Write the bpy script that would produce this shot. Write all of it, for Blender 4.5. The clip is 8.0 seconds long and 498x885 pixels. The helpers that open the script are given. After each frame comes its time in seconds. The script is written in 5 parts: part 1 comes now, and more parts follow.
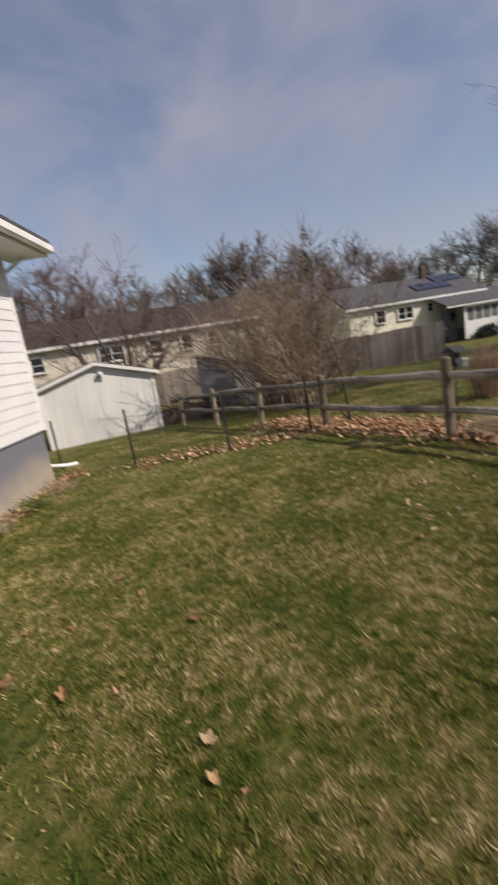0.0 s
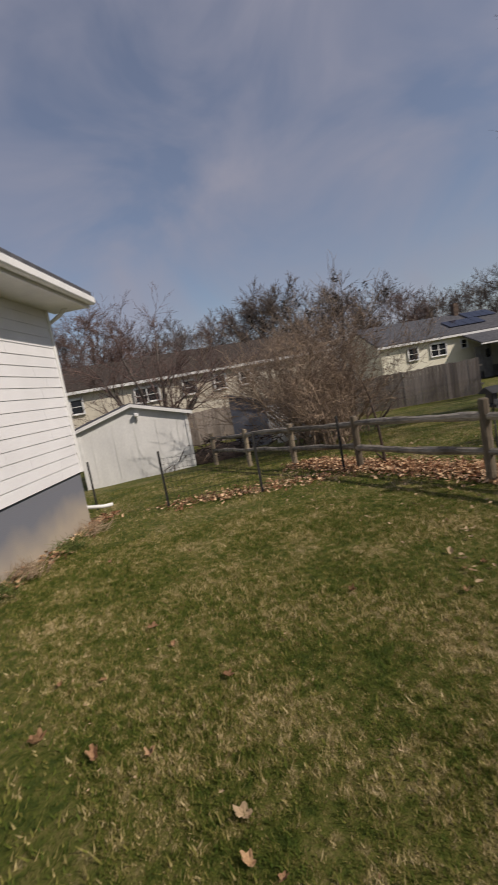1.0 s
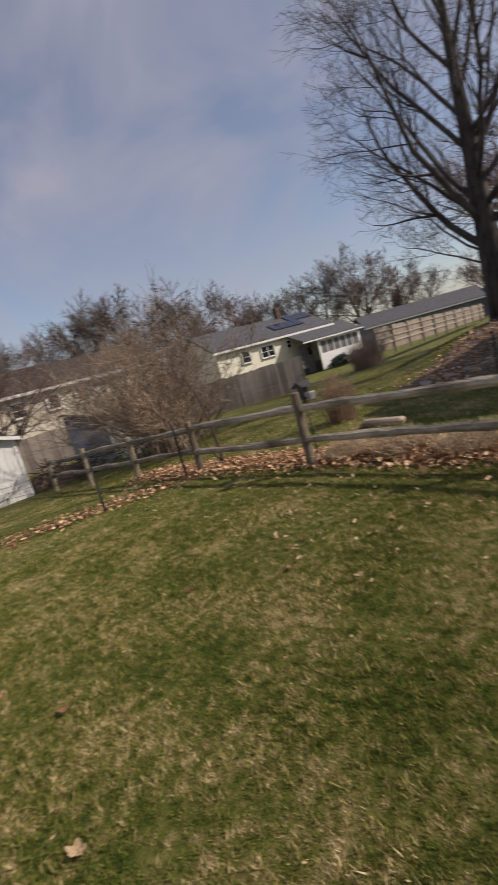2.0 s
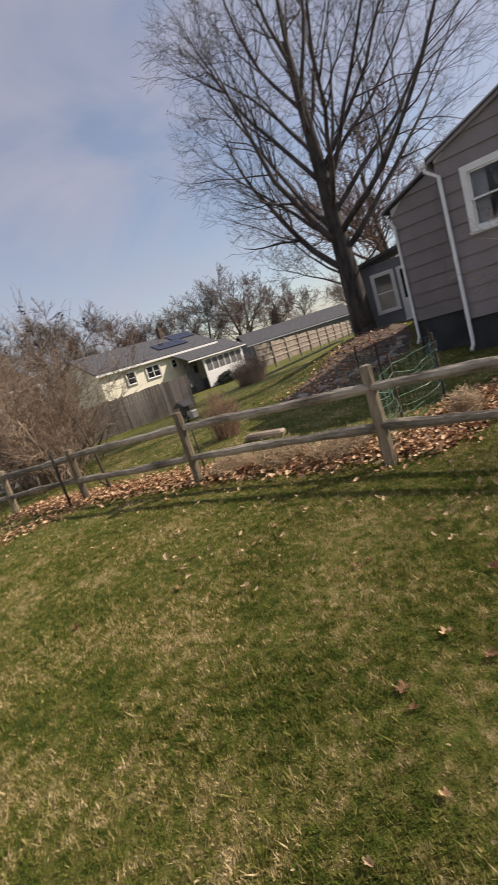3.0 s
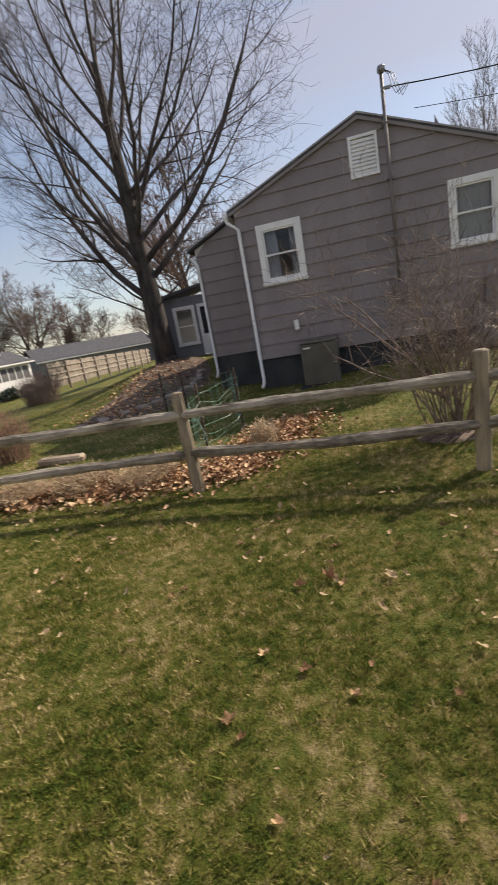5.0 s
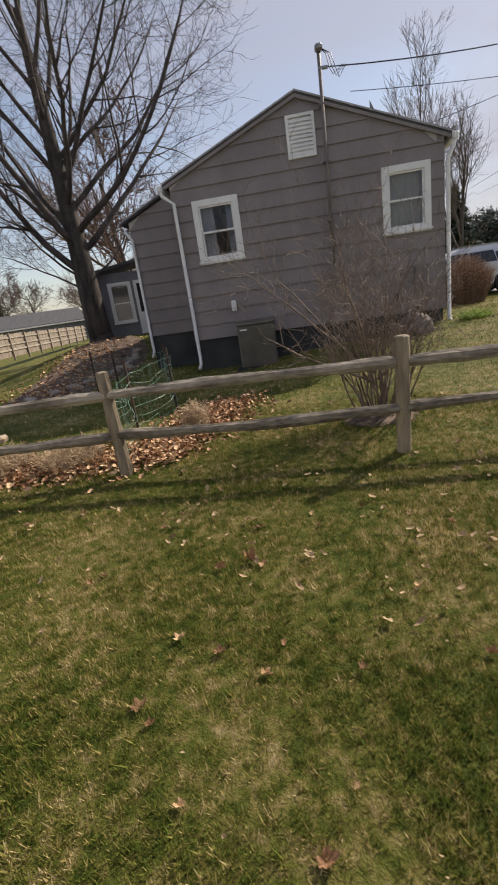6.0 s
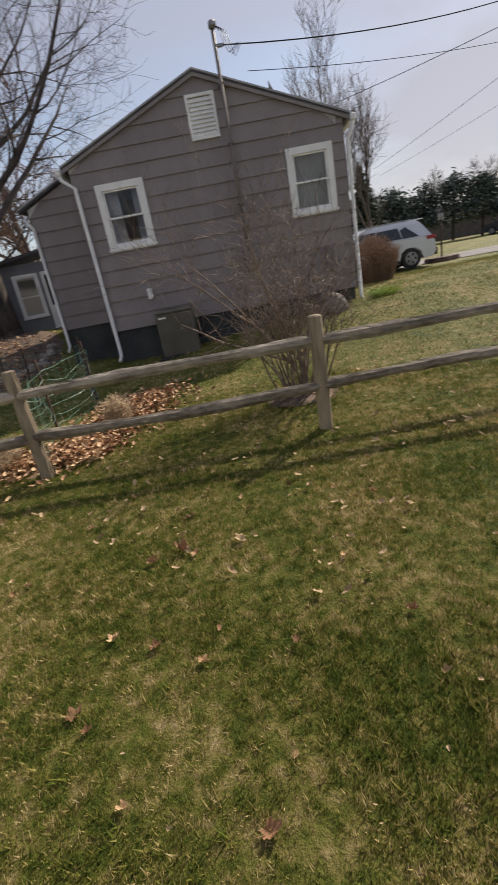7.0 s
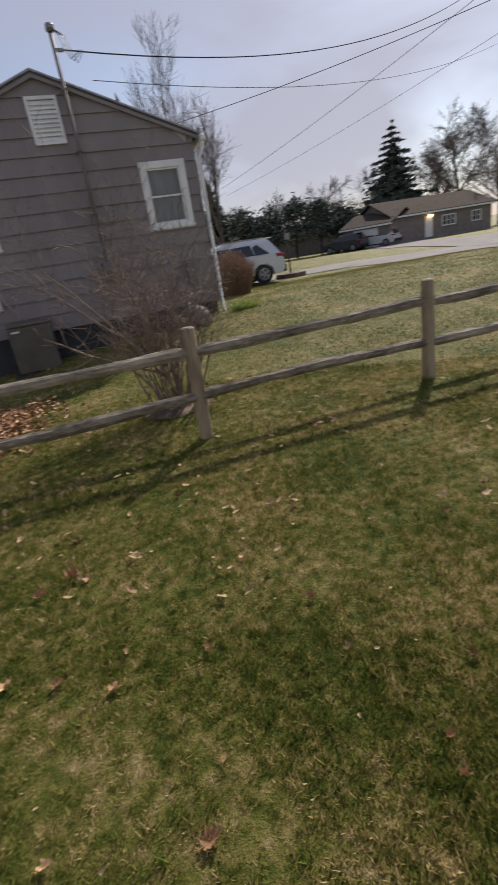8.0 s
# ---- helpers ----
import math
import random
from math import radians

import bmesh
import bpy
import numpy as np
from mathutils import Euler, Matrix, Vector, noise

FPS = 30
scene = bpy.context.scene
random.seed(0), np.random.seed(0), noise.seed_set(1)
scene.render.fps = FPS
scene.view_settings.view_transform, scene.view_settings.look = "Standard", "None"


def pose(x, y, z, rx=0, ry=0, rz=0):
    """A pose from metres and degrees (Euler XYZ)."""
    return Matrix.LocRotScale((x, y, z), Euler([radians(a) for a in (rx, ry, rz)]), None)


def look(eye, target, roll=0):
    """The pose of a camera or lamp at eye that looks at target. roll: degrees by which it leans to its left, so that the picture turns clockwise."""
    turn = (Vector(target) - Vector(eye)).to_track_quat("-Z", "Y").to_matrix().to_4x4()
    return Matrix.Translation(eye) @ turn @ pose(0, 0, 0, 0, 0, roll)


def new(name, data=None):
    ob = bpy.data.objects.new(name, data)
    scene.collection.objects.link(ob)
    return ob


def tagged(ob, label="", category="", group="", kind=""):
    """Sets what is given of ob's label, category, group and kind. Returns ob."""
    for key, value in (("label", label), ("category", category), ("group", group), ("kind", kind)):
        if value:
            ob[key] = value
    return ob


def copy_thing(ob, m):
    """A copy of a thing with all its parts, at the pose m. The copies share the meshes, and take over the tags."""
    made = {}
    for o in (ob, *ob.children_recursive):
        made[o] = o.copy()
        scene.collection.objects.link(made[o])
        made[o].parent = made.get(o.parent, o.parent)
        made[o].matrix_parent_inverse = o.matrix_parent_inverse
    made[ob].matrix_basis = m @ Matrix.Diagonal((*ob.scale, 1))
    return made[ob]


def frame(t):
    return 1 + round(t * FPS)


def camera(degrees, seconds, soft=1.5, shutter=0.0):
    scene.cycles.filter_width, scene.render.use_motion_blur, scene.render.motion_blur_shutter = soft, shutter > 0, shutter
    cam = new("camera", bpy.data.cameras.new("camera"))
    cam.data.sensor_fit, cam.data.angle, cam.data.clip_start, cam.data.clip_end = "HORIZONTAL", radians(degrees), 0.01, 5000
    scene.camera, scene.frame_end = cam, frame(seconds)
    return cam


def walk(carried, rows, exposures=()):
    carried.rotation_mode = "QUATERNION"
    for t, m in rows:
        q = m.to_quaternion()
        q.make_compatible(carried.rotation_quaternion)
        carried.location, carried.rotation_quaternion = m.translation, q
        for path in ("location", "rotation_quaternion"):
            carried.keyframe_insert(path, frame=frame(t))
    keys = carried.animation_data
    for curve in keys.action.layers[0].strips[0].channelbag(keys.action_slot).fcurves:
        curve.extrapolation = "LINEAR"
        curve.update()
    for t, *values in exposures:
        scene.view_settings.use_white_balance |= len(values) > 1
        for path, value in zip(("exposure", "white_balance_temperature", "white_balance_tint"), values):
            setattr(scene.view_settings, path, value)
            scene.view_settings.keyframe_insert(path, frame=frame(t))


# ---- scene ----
cam = camera(56.5, 8.0, soft=1.6, shutter=0.5)
PATH = [
    (0, (0.232, -0.36, 1.528), (-1.601, 0.324, 1.113), -9.6),
    (0.5, (0.197, -0.394, 1.595), (-1.728, 0.082, 1.336), -9.7),
    (1, (0.219, -0.352, 1.596), (-1.677, 0.239, 1.36), -10.3),
    (1.5, (0.278, -0.268, 1.587), (-1.518, 0.569, 1.321), -12.3),
    (2, (0.374, -0.16, 1.542), (-1.235, 0.978, 1.202), -15.5),
    (2.2, (0.388, -0.121, 1.521), (-1.148, 1.106, 1.153), -16.0),
    (3.3, (0.518, -0.114, 1.531), (-0.698, 1.424, 1.138), -18.2),
    (3.5, (0.521, -0.102, 1.515), (-0.641, 1.477, 1.12), -18.4),
    (4, (0.507, -0.112, 1.51), (-0.486, 1.574, 1.094), -17.2),
    (4.5, (0.418, -0.128, 1.513), (-0.312, 1.687, 1.096), -14.1),
    (5, (0.324, -0.105, 1.536), (-0.202, 1.761, 1.042), -10.4),
    (5.2, (0.334, -0.089, 1.54), (-0.11, 1.792, 1.027), -9.2),
    (6.3, (0.495, -0.042, 1.5), (0.248, 1.835, 0.857), -9.1),
    (6.5, (0.523, -0.042, 1.5), (0.325, 1.834, 0.835), -9.7),
    (7, (0.504, -0.031, 1.489), (0.484, 1.841, 0.787), -10.8),
    (7.5, (0.433, -0.032, 1.493), (0.665, 1.815, 0.761), -10.5),
    (8, (0.4, -0.045, 1.507), (0.925, 1.735, 0.761), -9.3),
]
walk(cam, [(t, look(eye, target, roll)) for t, eye, target, roll in PATH],
     exposures=[(t, stops, kelvin, tint) for t, stops, kelvin, tint in
                ((0.0, 0.0, 6800, 15), (0.5, -0.3, 6800, 15), (1.0, -0.33, 6750, 15), (1.5, -0.2, 6800, 15), (2.0, 0.0, 6900, 16), (3.5, 0.42, 7150, 14),
                 (4.5, 0.48, 7200, 13), (5.0, 0.5, 7200, 13), (6.5, 0.38, 7250, 13), (7.5, 0.38, 7250, 13), (8.0, 0.2, 6900, 15))])
# ---- daylight ----
SUN_DIR = Vector((0.85, 0.89, 1.0)).normalized()
world = bpy.data.worlds.new("world")
scene.world = world
world.use_nodes = True
wn, wl = world.node_tree.nodes, world.node_tree.links
wn.clear()
w_out, w_bg = wn.new("ShaderNodeOutputWorld"), wn.new("ShaderNodeBackground")
w_sky = wn.new("ShaderNodeTexSky")
w_sky.sky_type = "NISHITA"
w_sky.sun_disc = False
w_sky.sun_elevation = math.asin(SUN_DIR.z)
w_sky.sun_rotation = radians(44)
w_sky.air_density, w_sky.dust_density, w_sky.ozone_density = 1.0, 0.6, 2.0
w_co, w_map, w_noise, w_ramp, w_mix = (wn.new("ShaderNodeTexCoord"), wn.new("ShaderNodeMapping"), wn.new("ShaderNodeTexNoise"),
                                       wn.new("ShaderNodeValToRGB"), wn.new("ShaderNodeMixRGB"))
w_map.inputs["Scale"].default_value = (0.85, 2.3, 3.6)
w_map.inputs["Rotation"].default_value = (0.0, 0.5, 0.6)
w_noise.inputs["Scale"].default_value = 1.3
w_noise.inputs["Detail"].default_value = 5
w_noise.inputs["Roughness"].default_value = 0.5
w_noise.inputs["Distortion"].default_value = 0.6
w_ramp.color_ramp.elements[0].position, w_ramp.color_ramp.elements[0].color = 0.35, (0.24, 0.24, 0.24, 1)
w_ramp.color_ramp.elements[1].position, w_ramp.color_ramp.elements[1].color = 0.65, (0.86, 0.86, 0.86, 1)
w_mix.inputs[2].default_value = (3.42, 3.55, 4.35, 1)
wl.new(w_co.outputs["Generated"], w_map.inputs["Vector"])
wl.new(w_map.outputs["Vector"], w_noise.inputs["Vector"])
# cloud thickens towards the east
w_sep, w_east = wn.new("ShaderNodeSeparateXYZ"), wn.new("ShaderNodeMath")
w_east.operation = "MULTIPLY_ADD"
w_east.inputs[1].default_value = 0.05
wl.new(w_co.outputs["Generated"], w_sep.inputs[0])
wl.new(w_sep.outputs["X"], w_east.inputs[0])
wl.new(w_noise.outputs["Fac"], w_east.inputs[2])
wl.new(w_east.outputs[0], w_ramp.inputs["Fac"])
wl.new(w_ramp.outputs["Color"], w_mix.inputs[0])
wl.new(w_sky.outputs["Color"], w_mix.inputs[1])
wl.new(w_mix.outputs["Color"], w_bg.inputs["Color"])
wl.new(w_bg.outputs["Background"], w_out.inputs["Surface"])
w_bg.inputs["Strength"].default_value = 0.11

sun = new("sun", bpy.data.lights.new("sun", "SUN"))
sun.data.energy, sun.data.angle, sun.data.color = 4.3, radians(0.8), (1.0, 0.93, 0.82)
sun.matrix_world = look(SUN_DIR * 50, (0, 0, 0))


# ---- materials ----
def mat(name, c1, c2, scale=3.0, rough=0.8, bump=0.2, fine=40.0, metal=0.0, stretch=(1, 1, 1), rand=0.0, island=0.0, spec=0.5, c3=None, dist=0.02):
    """A surface of two colours in broad patches with fine grain and relief."""
    m = bpy.data.materials.new(name)
    m.use_nodes = True
    n, l = m.node_tree.nodes, m.node_tree.links
    b = n["Principled BSDF"]
    co, mp = n.new("ShaderNodeTexCoord"), n.new("ShaderNodeMapping")
    mp.inputs["Scale"].default_value = stretch
    l.new(co.outputs["Object"], mp.inputs["Vector"])
    n1, n2 = n.new("ShaderNodeTexNoise"), n.new("ShaderNodeTexNoise")
    n1.inputs["Scale"].default_value, n1.inputs["Detail"].default_value = scale, 5
    n2.inputs["Scale"].default_value, n2.inputs["Detail"].default_value = fine, 4
    for k in (n1, n2):
        l.new(mp.outputs["Vector"], k.inputs["Vector"])
    r = n.new("ShaderNodeValToRGB")
    r.color_ramp.elements[0].position, r.color_ramp.elements[0].color = 0.32, (*c1, 1)
    r.color_ramp.elements[1].position, r.color_ramp.elements[1].color = 0.68, (*c2, 1)
    if c3:
        e = r.color_ramp.elements.new(0.5)
        e.color = (*c3, 1)
    add = n.new("ShaderNodeMath")
    add.operation = "MULTIPLY_ADD"
    l.new(n2.outputs["Fac"], add.inputs[0])
    add.inputs[1].default_value = 0.45
    sub = n.new("ShaderNodeMath")
    sub.operation = "ADD"
    sub.inputs[1].default_value = -0.225
    l.new(n1.outputs["Fac"], sub.inputs[0])
    l.new(sub.outputs[0], add.inputs[2])
    last = add.outputs[0]
    for amount, node, out in ((rand, "ShaderNodeObjectInfo", "Random"), (island, "ShaderNodeNewGeometry", "Random Per Island")):
        if amount:
            k, ma, mb = n.new(node), n.new("ShaderNodeMath"), n.new("ShaderNodeMath")
            ma.operation, mb.operation = "MULTIPLY_ADD", "ADD"
            l.new(k.outputs[out], ma.inputs[0])
            ma.inputs[1].default_value, ma.inputs[2].default_value = amount, -amount / 2
            l.new(ma.outputs[0], mb.inputs[0])
            l.new(last, mb.inputs[1])
            last = mb.outputs[0]
    l.new(last, r.inputs["Fac"])
    l.new(r.outputs["Color"], b.inputs["Base Color"])
    b.inputs["Roughness"].default_value = rough
    b.inputs["Metallic"].default_value = metal
    b.inputs["Specular IOR Level"].default_value = spec
    if bump:
        bp = n.new("ShaderNodeBump")
        bp.inputs["Strength"].default_value, bp.inputs["Distance"].default_value = bump, dist
        l.new(n2.outputs["Fac"], bp.inputs["Height"])
        l.new(bp.outputs["Normal"], b.inputs["Normal"])
    return m


def glass(name, tint=(0.97, 0.98, 1.0)):
    m = bpy.data.materials.new(name)
    m.use_nodes = True
    b = m.node_tree.nodes["Principled BSDF"]
    b.inputs["Base Color"].default_value = (*tint, 1)
    b.inputs["Transmission Weight"].default_value = 1.0
    b.inputs["Roughness"].default_value = 0.02
    b.inputs["IOR"].default_value = 1.3
    return m


M = dict(
    maple=mat("maple_bark", (0.022, 0.018, 0.016), (0.085, 0.072, 0.062), 6, 0.9, 0.7, 30, stretch=(1, 1, 0.25)),
    maple_twig=mat("maple_twig", (0.045, 0.037, 0.035), (0.115, 0.095, 0.088), 2, 0.9, 0, 10),
    shrub_twig=mat("shrub_twig", (0.095, 0.068, 0.055), (0.29, 0.22, 0.175), 7, 0.75, 0, 20),
    far_twig=mat("far_twig", (0.09, 0.07, 0.06), (0.19, 0.155, 0.135), 2, 0.9, 0, 10),
    far_twig_red=mat("far_twig_red", (0.10, 0.062, 0.052), (0.21, 0.14, 0.12), 2, 0.9, 0, 10),
    dull_green=mat("dull_green", (0.07, 0.11, 0.025), (0.20, 0.22, 0.06), 5, 0.8, 0, 30, island=0.6),
    tan_bush=mat("tan_foliage", (0.21, 0.135, 0.095), (0.39, 0.27, 0.195), 5, 0.9, 0, 30, island=0.6),
    bark=mat("bark", (0.045, 0.035, 0.03), (0.13, 0.11, 0.095), 6, 0.9, 0.7, 30, stretch=(1, 1, 0.25)),
    twig=mat("twig", (0.085, 0.065, 0.058), (0.19, 0.15, 0.135), 2, 0.9, 0, 10),
    twig_red=mat("twig_red", (0.20, 0.14, 0.115), (0.38, 0.28, 0.235), 2, 0.9, 0, 10),
    twig_grey=mat("twig_grey", (0.18, 0.125, 0.09), (0.44, 0.33, 0.235), 2, 0.85, 0, 10),
    rail=mat("weathered_rail", (0.10, 0.085, 0.066), (0.38, 0.335, 0.275), 5, 0.9, 0.9, 34, stretch=(0.35, 1, 1), rand=0.15),
    post=mat("weathered_post", (0.12, 0.095, 0.065), (0.34, 0.28, 0.20), 5, 0.85, 0.8, 30, stretch=(1, 1, 0.2), rand=0.2),
    grey_siding=mat("grey_siding", (0.198, 0.173, 0.171), (0.256, 0.226, 0.223), 1.6, 0.7, 0.25, 45, stretch=(1, 1, 0.4), rand=0.12),
    white_siding=mat("white_siding", (0.70, 0.70, 0.71), (0.78, 0.78, 0.79), 1.2, 0.5, 0.05, 60, rand=0.1),
    white_paint=mat("white_paint", (0.70, 0.70, 0.69), (0.82, 0.82, 0.80), 3, 0.5, 0.08, 40),
    shed_white=mat("shed_white", (0.60, 0.60, 0.59), (0.78, 0.78, 0.76), 1.5, 0.6, 0.1, 30, stretch=(1, 1, 0.4)),
    found_grey=mat("foundation_grey", (0.13, 0.14, 0.17), (0.34, 0.32, 0.30), 1.1, 0.85, 0.25, 50, stretch=(0.5, 0.5, 1.6), dist=0.01),
    found_dark=mat("foundation_dark", (0.028, 0.033, 0.036), (0.055, 0.06, 0.062), 2, 0.7, 0.2, 40, spec=0.3),
    shingle=mat("shingle", (0.045, 0.047, 0.055), (0.10, 0.10, 0.11), 5, 0.9, 0.5, 50),
    shingle_brown=mat("shingle_brown", (0.045, 0.036, 0.031), (0.085, 0.07, 0.06), 5, 0.95, 0.5, 50, spec=0.1),
    beige=mat("beige_siding", (0.58, 0.53, 0.43), (0.68, 0.63, 0.52), 2, 0.6, 0.1, 30),
    yellow=mat("yellow_siding", (0.73, 0.695, 0.56), (0.80, 0.77, 0.64), 2, 0.6, 0.1, 30, rand=0.1),
    blue_grey=mat("blue_grey_paint", (0.17, 0.185, 0.225), (0.24, 0.255, 0.295), 2, 0.7, 0.15, 30),
    house_grey=mat("far_grey_siding", (0.15, 0.155, 0.17), (0.21, 0.215, 0.23), 2, 0.7, 0.15, 30),
    tan=mat("far_tan_siding", (0.17, 0.14, 0.125), (0.25, 0.21, 0.19), 2, 0.7, 0.15, 30),
    plank=mat("grey_plank", (0.20, 0.165, 0.14), (0.40, 0.34, 0.295), 2.5, 0.85, 0.4, 30, stretch=(1, 1, 0.2), rand=0.35),
    plank_light=mat("light_plank", (0.28, 0.24, 0.20), (0.42, 0.37, 0.31), 2.5, 0.85, 0.3, 30, stretch=(1, 1, 0.2), rand=0.2),
    black=mat("black_metal", (0.010, 0.010, 0.011), (0.03, 0.03, 0.03), 8, 0.5, 0.1, 60),
    rust=mat("rusty_stake", (0.03, 0.022, 0.018), (0.075, 0.045, 0.032), 12, 0.8, 0.3, 60),
    steel=mat("galvanised", (0.22, 0.22, 0.22), (0.36, 0.36, 0.36), 8, 0.5, 0.1, 60, metal=0.6),
    conduit=mat("painted_conduit", (0.14, 0.122, 0.117), (0.18, 0.158, 0.152), 6, 0.6, 0.1, 40),
    green_wire=mat("green_wire", (0.11, 0.22, 0.165), (0.2, 0.34, 0.26), 8, 0.5, 0, 40),
    dark_glass=mat("dark_pane", (0.012, 0.014, 0.017), (0.03, 0.033, 0.038), 2, 0.06, 0, 10, spec=0.8),
    screen=mat("porch_screen", (0.09, 0.09, 0.095), (0.16, 0.16, 0.165), 3, 0.6, 0, 60),
    solar=mat("solar_cell", (0.012, 0.014, 0.03), (0.02, 0.024, 0.045), 4, 0.12, 0, 10, spec=0.8),
    curtain=mat("curtain", (0.68, 0.69, 0.71), (0.82, 0.82, 0.83), 3, 0.9, 0.2, 20, stretch=(4, 4, 0.3)),
    interior=mat("interior_plaster", (0.52, 0.51, 0.50), (0.62, 0.61, 0.60), 2, 0.9, 0.1, 20),
    stone=mat("field_stone", (0.20, 0.17, 0.145), (0.38, 0.33, 0.29), 4, 0.9, 0.7, 18, rand=0.2),
    boulder=mat("boulder_stone", (0.12, 0.105, 0.095), (0.25, 0.22, 0.2), 4, 0.9, 0.8, 16),
    trim_grey=mat("trim_grey", (0.30, 0.29, 0.30), (0.40, 0.39, 0.40), 3, 0.6, 0.1, 30),
    log=mat("cut_log", (0.20, 0.15, 0.11), (0.40, 0.32, 0.24), 5, 0.9, 0.6, 30),
    concrete=mat("concrete", (0.21, 0.207, 0.205), (0.30, 0.295, 0.29), 1.5, 0.95, 0.2, 30, spec=0.15),
    mulch=mat("mulch", (0.06, 0.042, 0.033), (0.17, 0.12, 0.09), 5, 0.95, 0.8, 25),
    leaf=mat("dry_leaf", (0.24, 0.115, 0.055), (0.66, 0.46, 0.28), 6, 0.75, 0.3, 40, island=0.8, c3=(0.46, 0.27, 0.145)),
    leaf_pale=mat("pale_leaf", (0.17, 0.10, 0.055), (0.42, 0.31, 0.19), 6, 0.85, 0.3, 40, island=0.8, rand=0.8, c3=(0.29, 0.20, 0.115), spec=0.2),
    leaf_big=mat("big_leaf", (0.26, 0.14, 0.07), (0.50, 0.33, 0.18), 9, 0.75, 0.4, 40, rand=0.7),
    straw=mat("dead_grass", (0.30, 0.21, 0.13), (0.52, 0.41, 0.28), 3, 0.9, 0.2, 40, island=0.6),
    brown_bush=mat("brown_foliage", (0.15, 0.085, 0.055), (0.30, 0.19, 0.13), 5, 0.9, 0, 30, island=0.6),
    needles=mat("needles", (0.062, 0.08, 0.068), (0.15, 0.175, 0.145), 3, 1.0, 0, 30, island=0.6, spec=0.05),
    wire=mat("wire_jacket", (0.012, 0.012, 0.013), (0.025, 0.025, 0.026), 8, 0.95, 0, 60, spec=0.05),
    plank_pale=mat("pale_plank", (0.20, 0.165, 0.135), (0.32, 0.265, 0.22), 2.5, 0.85, 0.3, 30, stretch=(1, 1, 0.2), rand=0.2),
    fresh=mat("fresh_leaf", (0.16, 0.26, 0.03), (0.38, 0.48, 0.08), 5, 0.7, 0, 30, island=0.6),
    car_silver=mat("silver_paint", (0.58, 0.60, 0.64), (0.64, 0.66, 0.70), 1, 0.25, 0, 30, metal=0.25),
    car_dark=mat("dark_paint", (0.03, 0.033, 0.04), (0.045, 0.05, 0.06), 1, 0.25, 0, 30),
    tyre=mat("tyre", (0.015, 0.015, 0.016), (0.03, 0.03, 0.03), 6, 0.85, 0.2, 40),
    red_lens=mat("red_lens", (0.30, 0.012, 0.02), (0.40, 0.02, 0.03), 4, 0.2, 0, 30),
    ac=mat("ac_metal", (0.10, 0.092, 0.072), (0.145, 0.135, 0.108), 3, 0.6, 0.1, 40),
    teal=mat("teal_plastic", (0.02, 0.16, 0.16), (0.03, 0.22, 0.22), 3, 0.5, 0, 40),
)
fm = M["found_grey"]
fn, fl = fm.node_tree.nodes, fm.node_tree.links
f_co, f_sep, f_no, f_ad, f_rp = (fn.new("ShaderNodeTexCoord"), fn.new("ShaderNodeSeparateXYZ"), fn.new("ShaderNodeTexNoise"), fn.new("ShaderNodeMath"), fn.new("ShaderNodeValToRGB"))
f_no.inputs["Scale"].default_value, f_no.inputs["Detail"].default_value = 1.6, 6
f_ad.operation = "MULTIPLY_ADD"
f_ad.inputs[1].default_value = 0.5
fl.new(f_co.outputs["Object"], f_sep.inputs[0])
fl.new(f_co.outputs["Object"], f_no.inputs["Vector"])
fl.new(f_no.outputs["Fac"], f_ad.inputs[0])
fl.new(f_sep.outputs["Z"], f_ad.inputs[2])
f_rp.color_ramp.elements[0].position, f_rp.color_ramp.elements[0].color = 0.30, (0.36, 0.31, 0.25, 1)
f_rp.color_ramp.elements[1].position, f_rp.color_ramp.elements[1].color = 0.72, (0.155, 0.165, 0.195, 1)
fl.new(f_ad.outputs[0], f_rp.inputs["Fac"])
fl.new(f_rp.outputs["Color"], fn["Principled BSDF"].inputs["Base Color"])
M["glass"] = glass("window_glass")
lampm = bpy.data.materials.new("porch_light_bulb")
lampm.use_nodes = True
lampm.node_tree.nodes["Principled BSDF"].inputs["Emission Color"].default_value = (1, 0.62, 0.22, 1)
lampm.node_tree.nodes["Principled BSDF"].inputs["Emission Strength"].default_value = 6.0
M["bulb"] = lampm


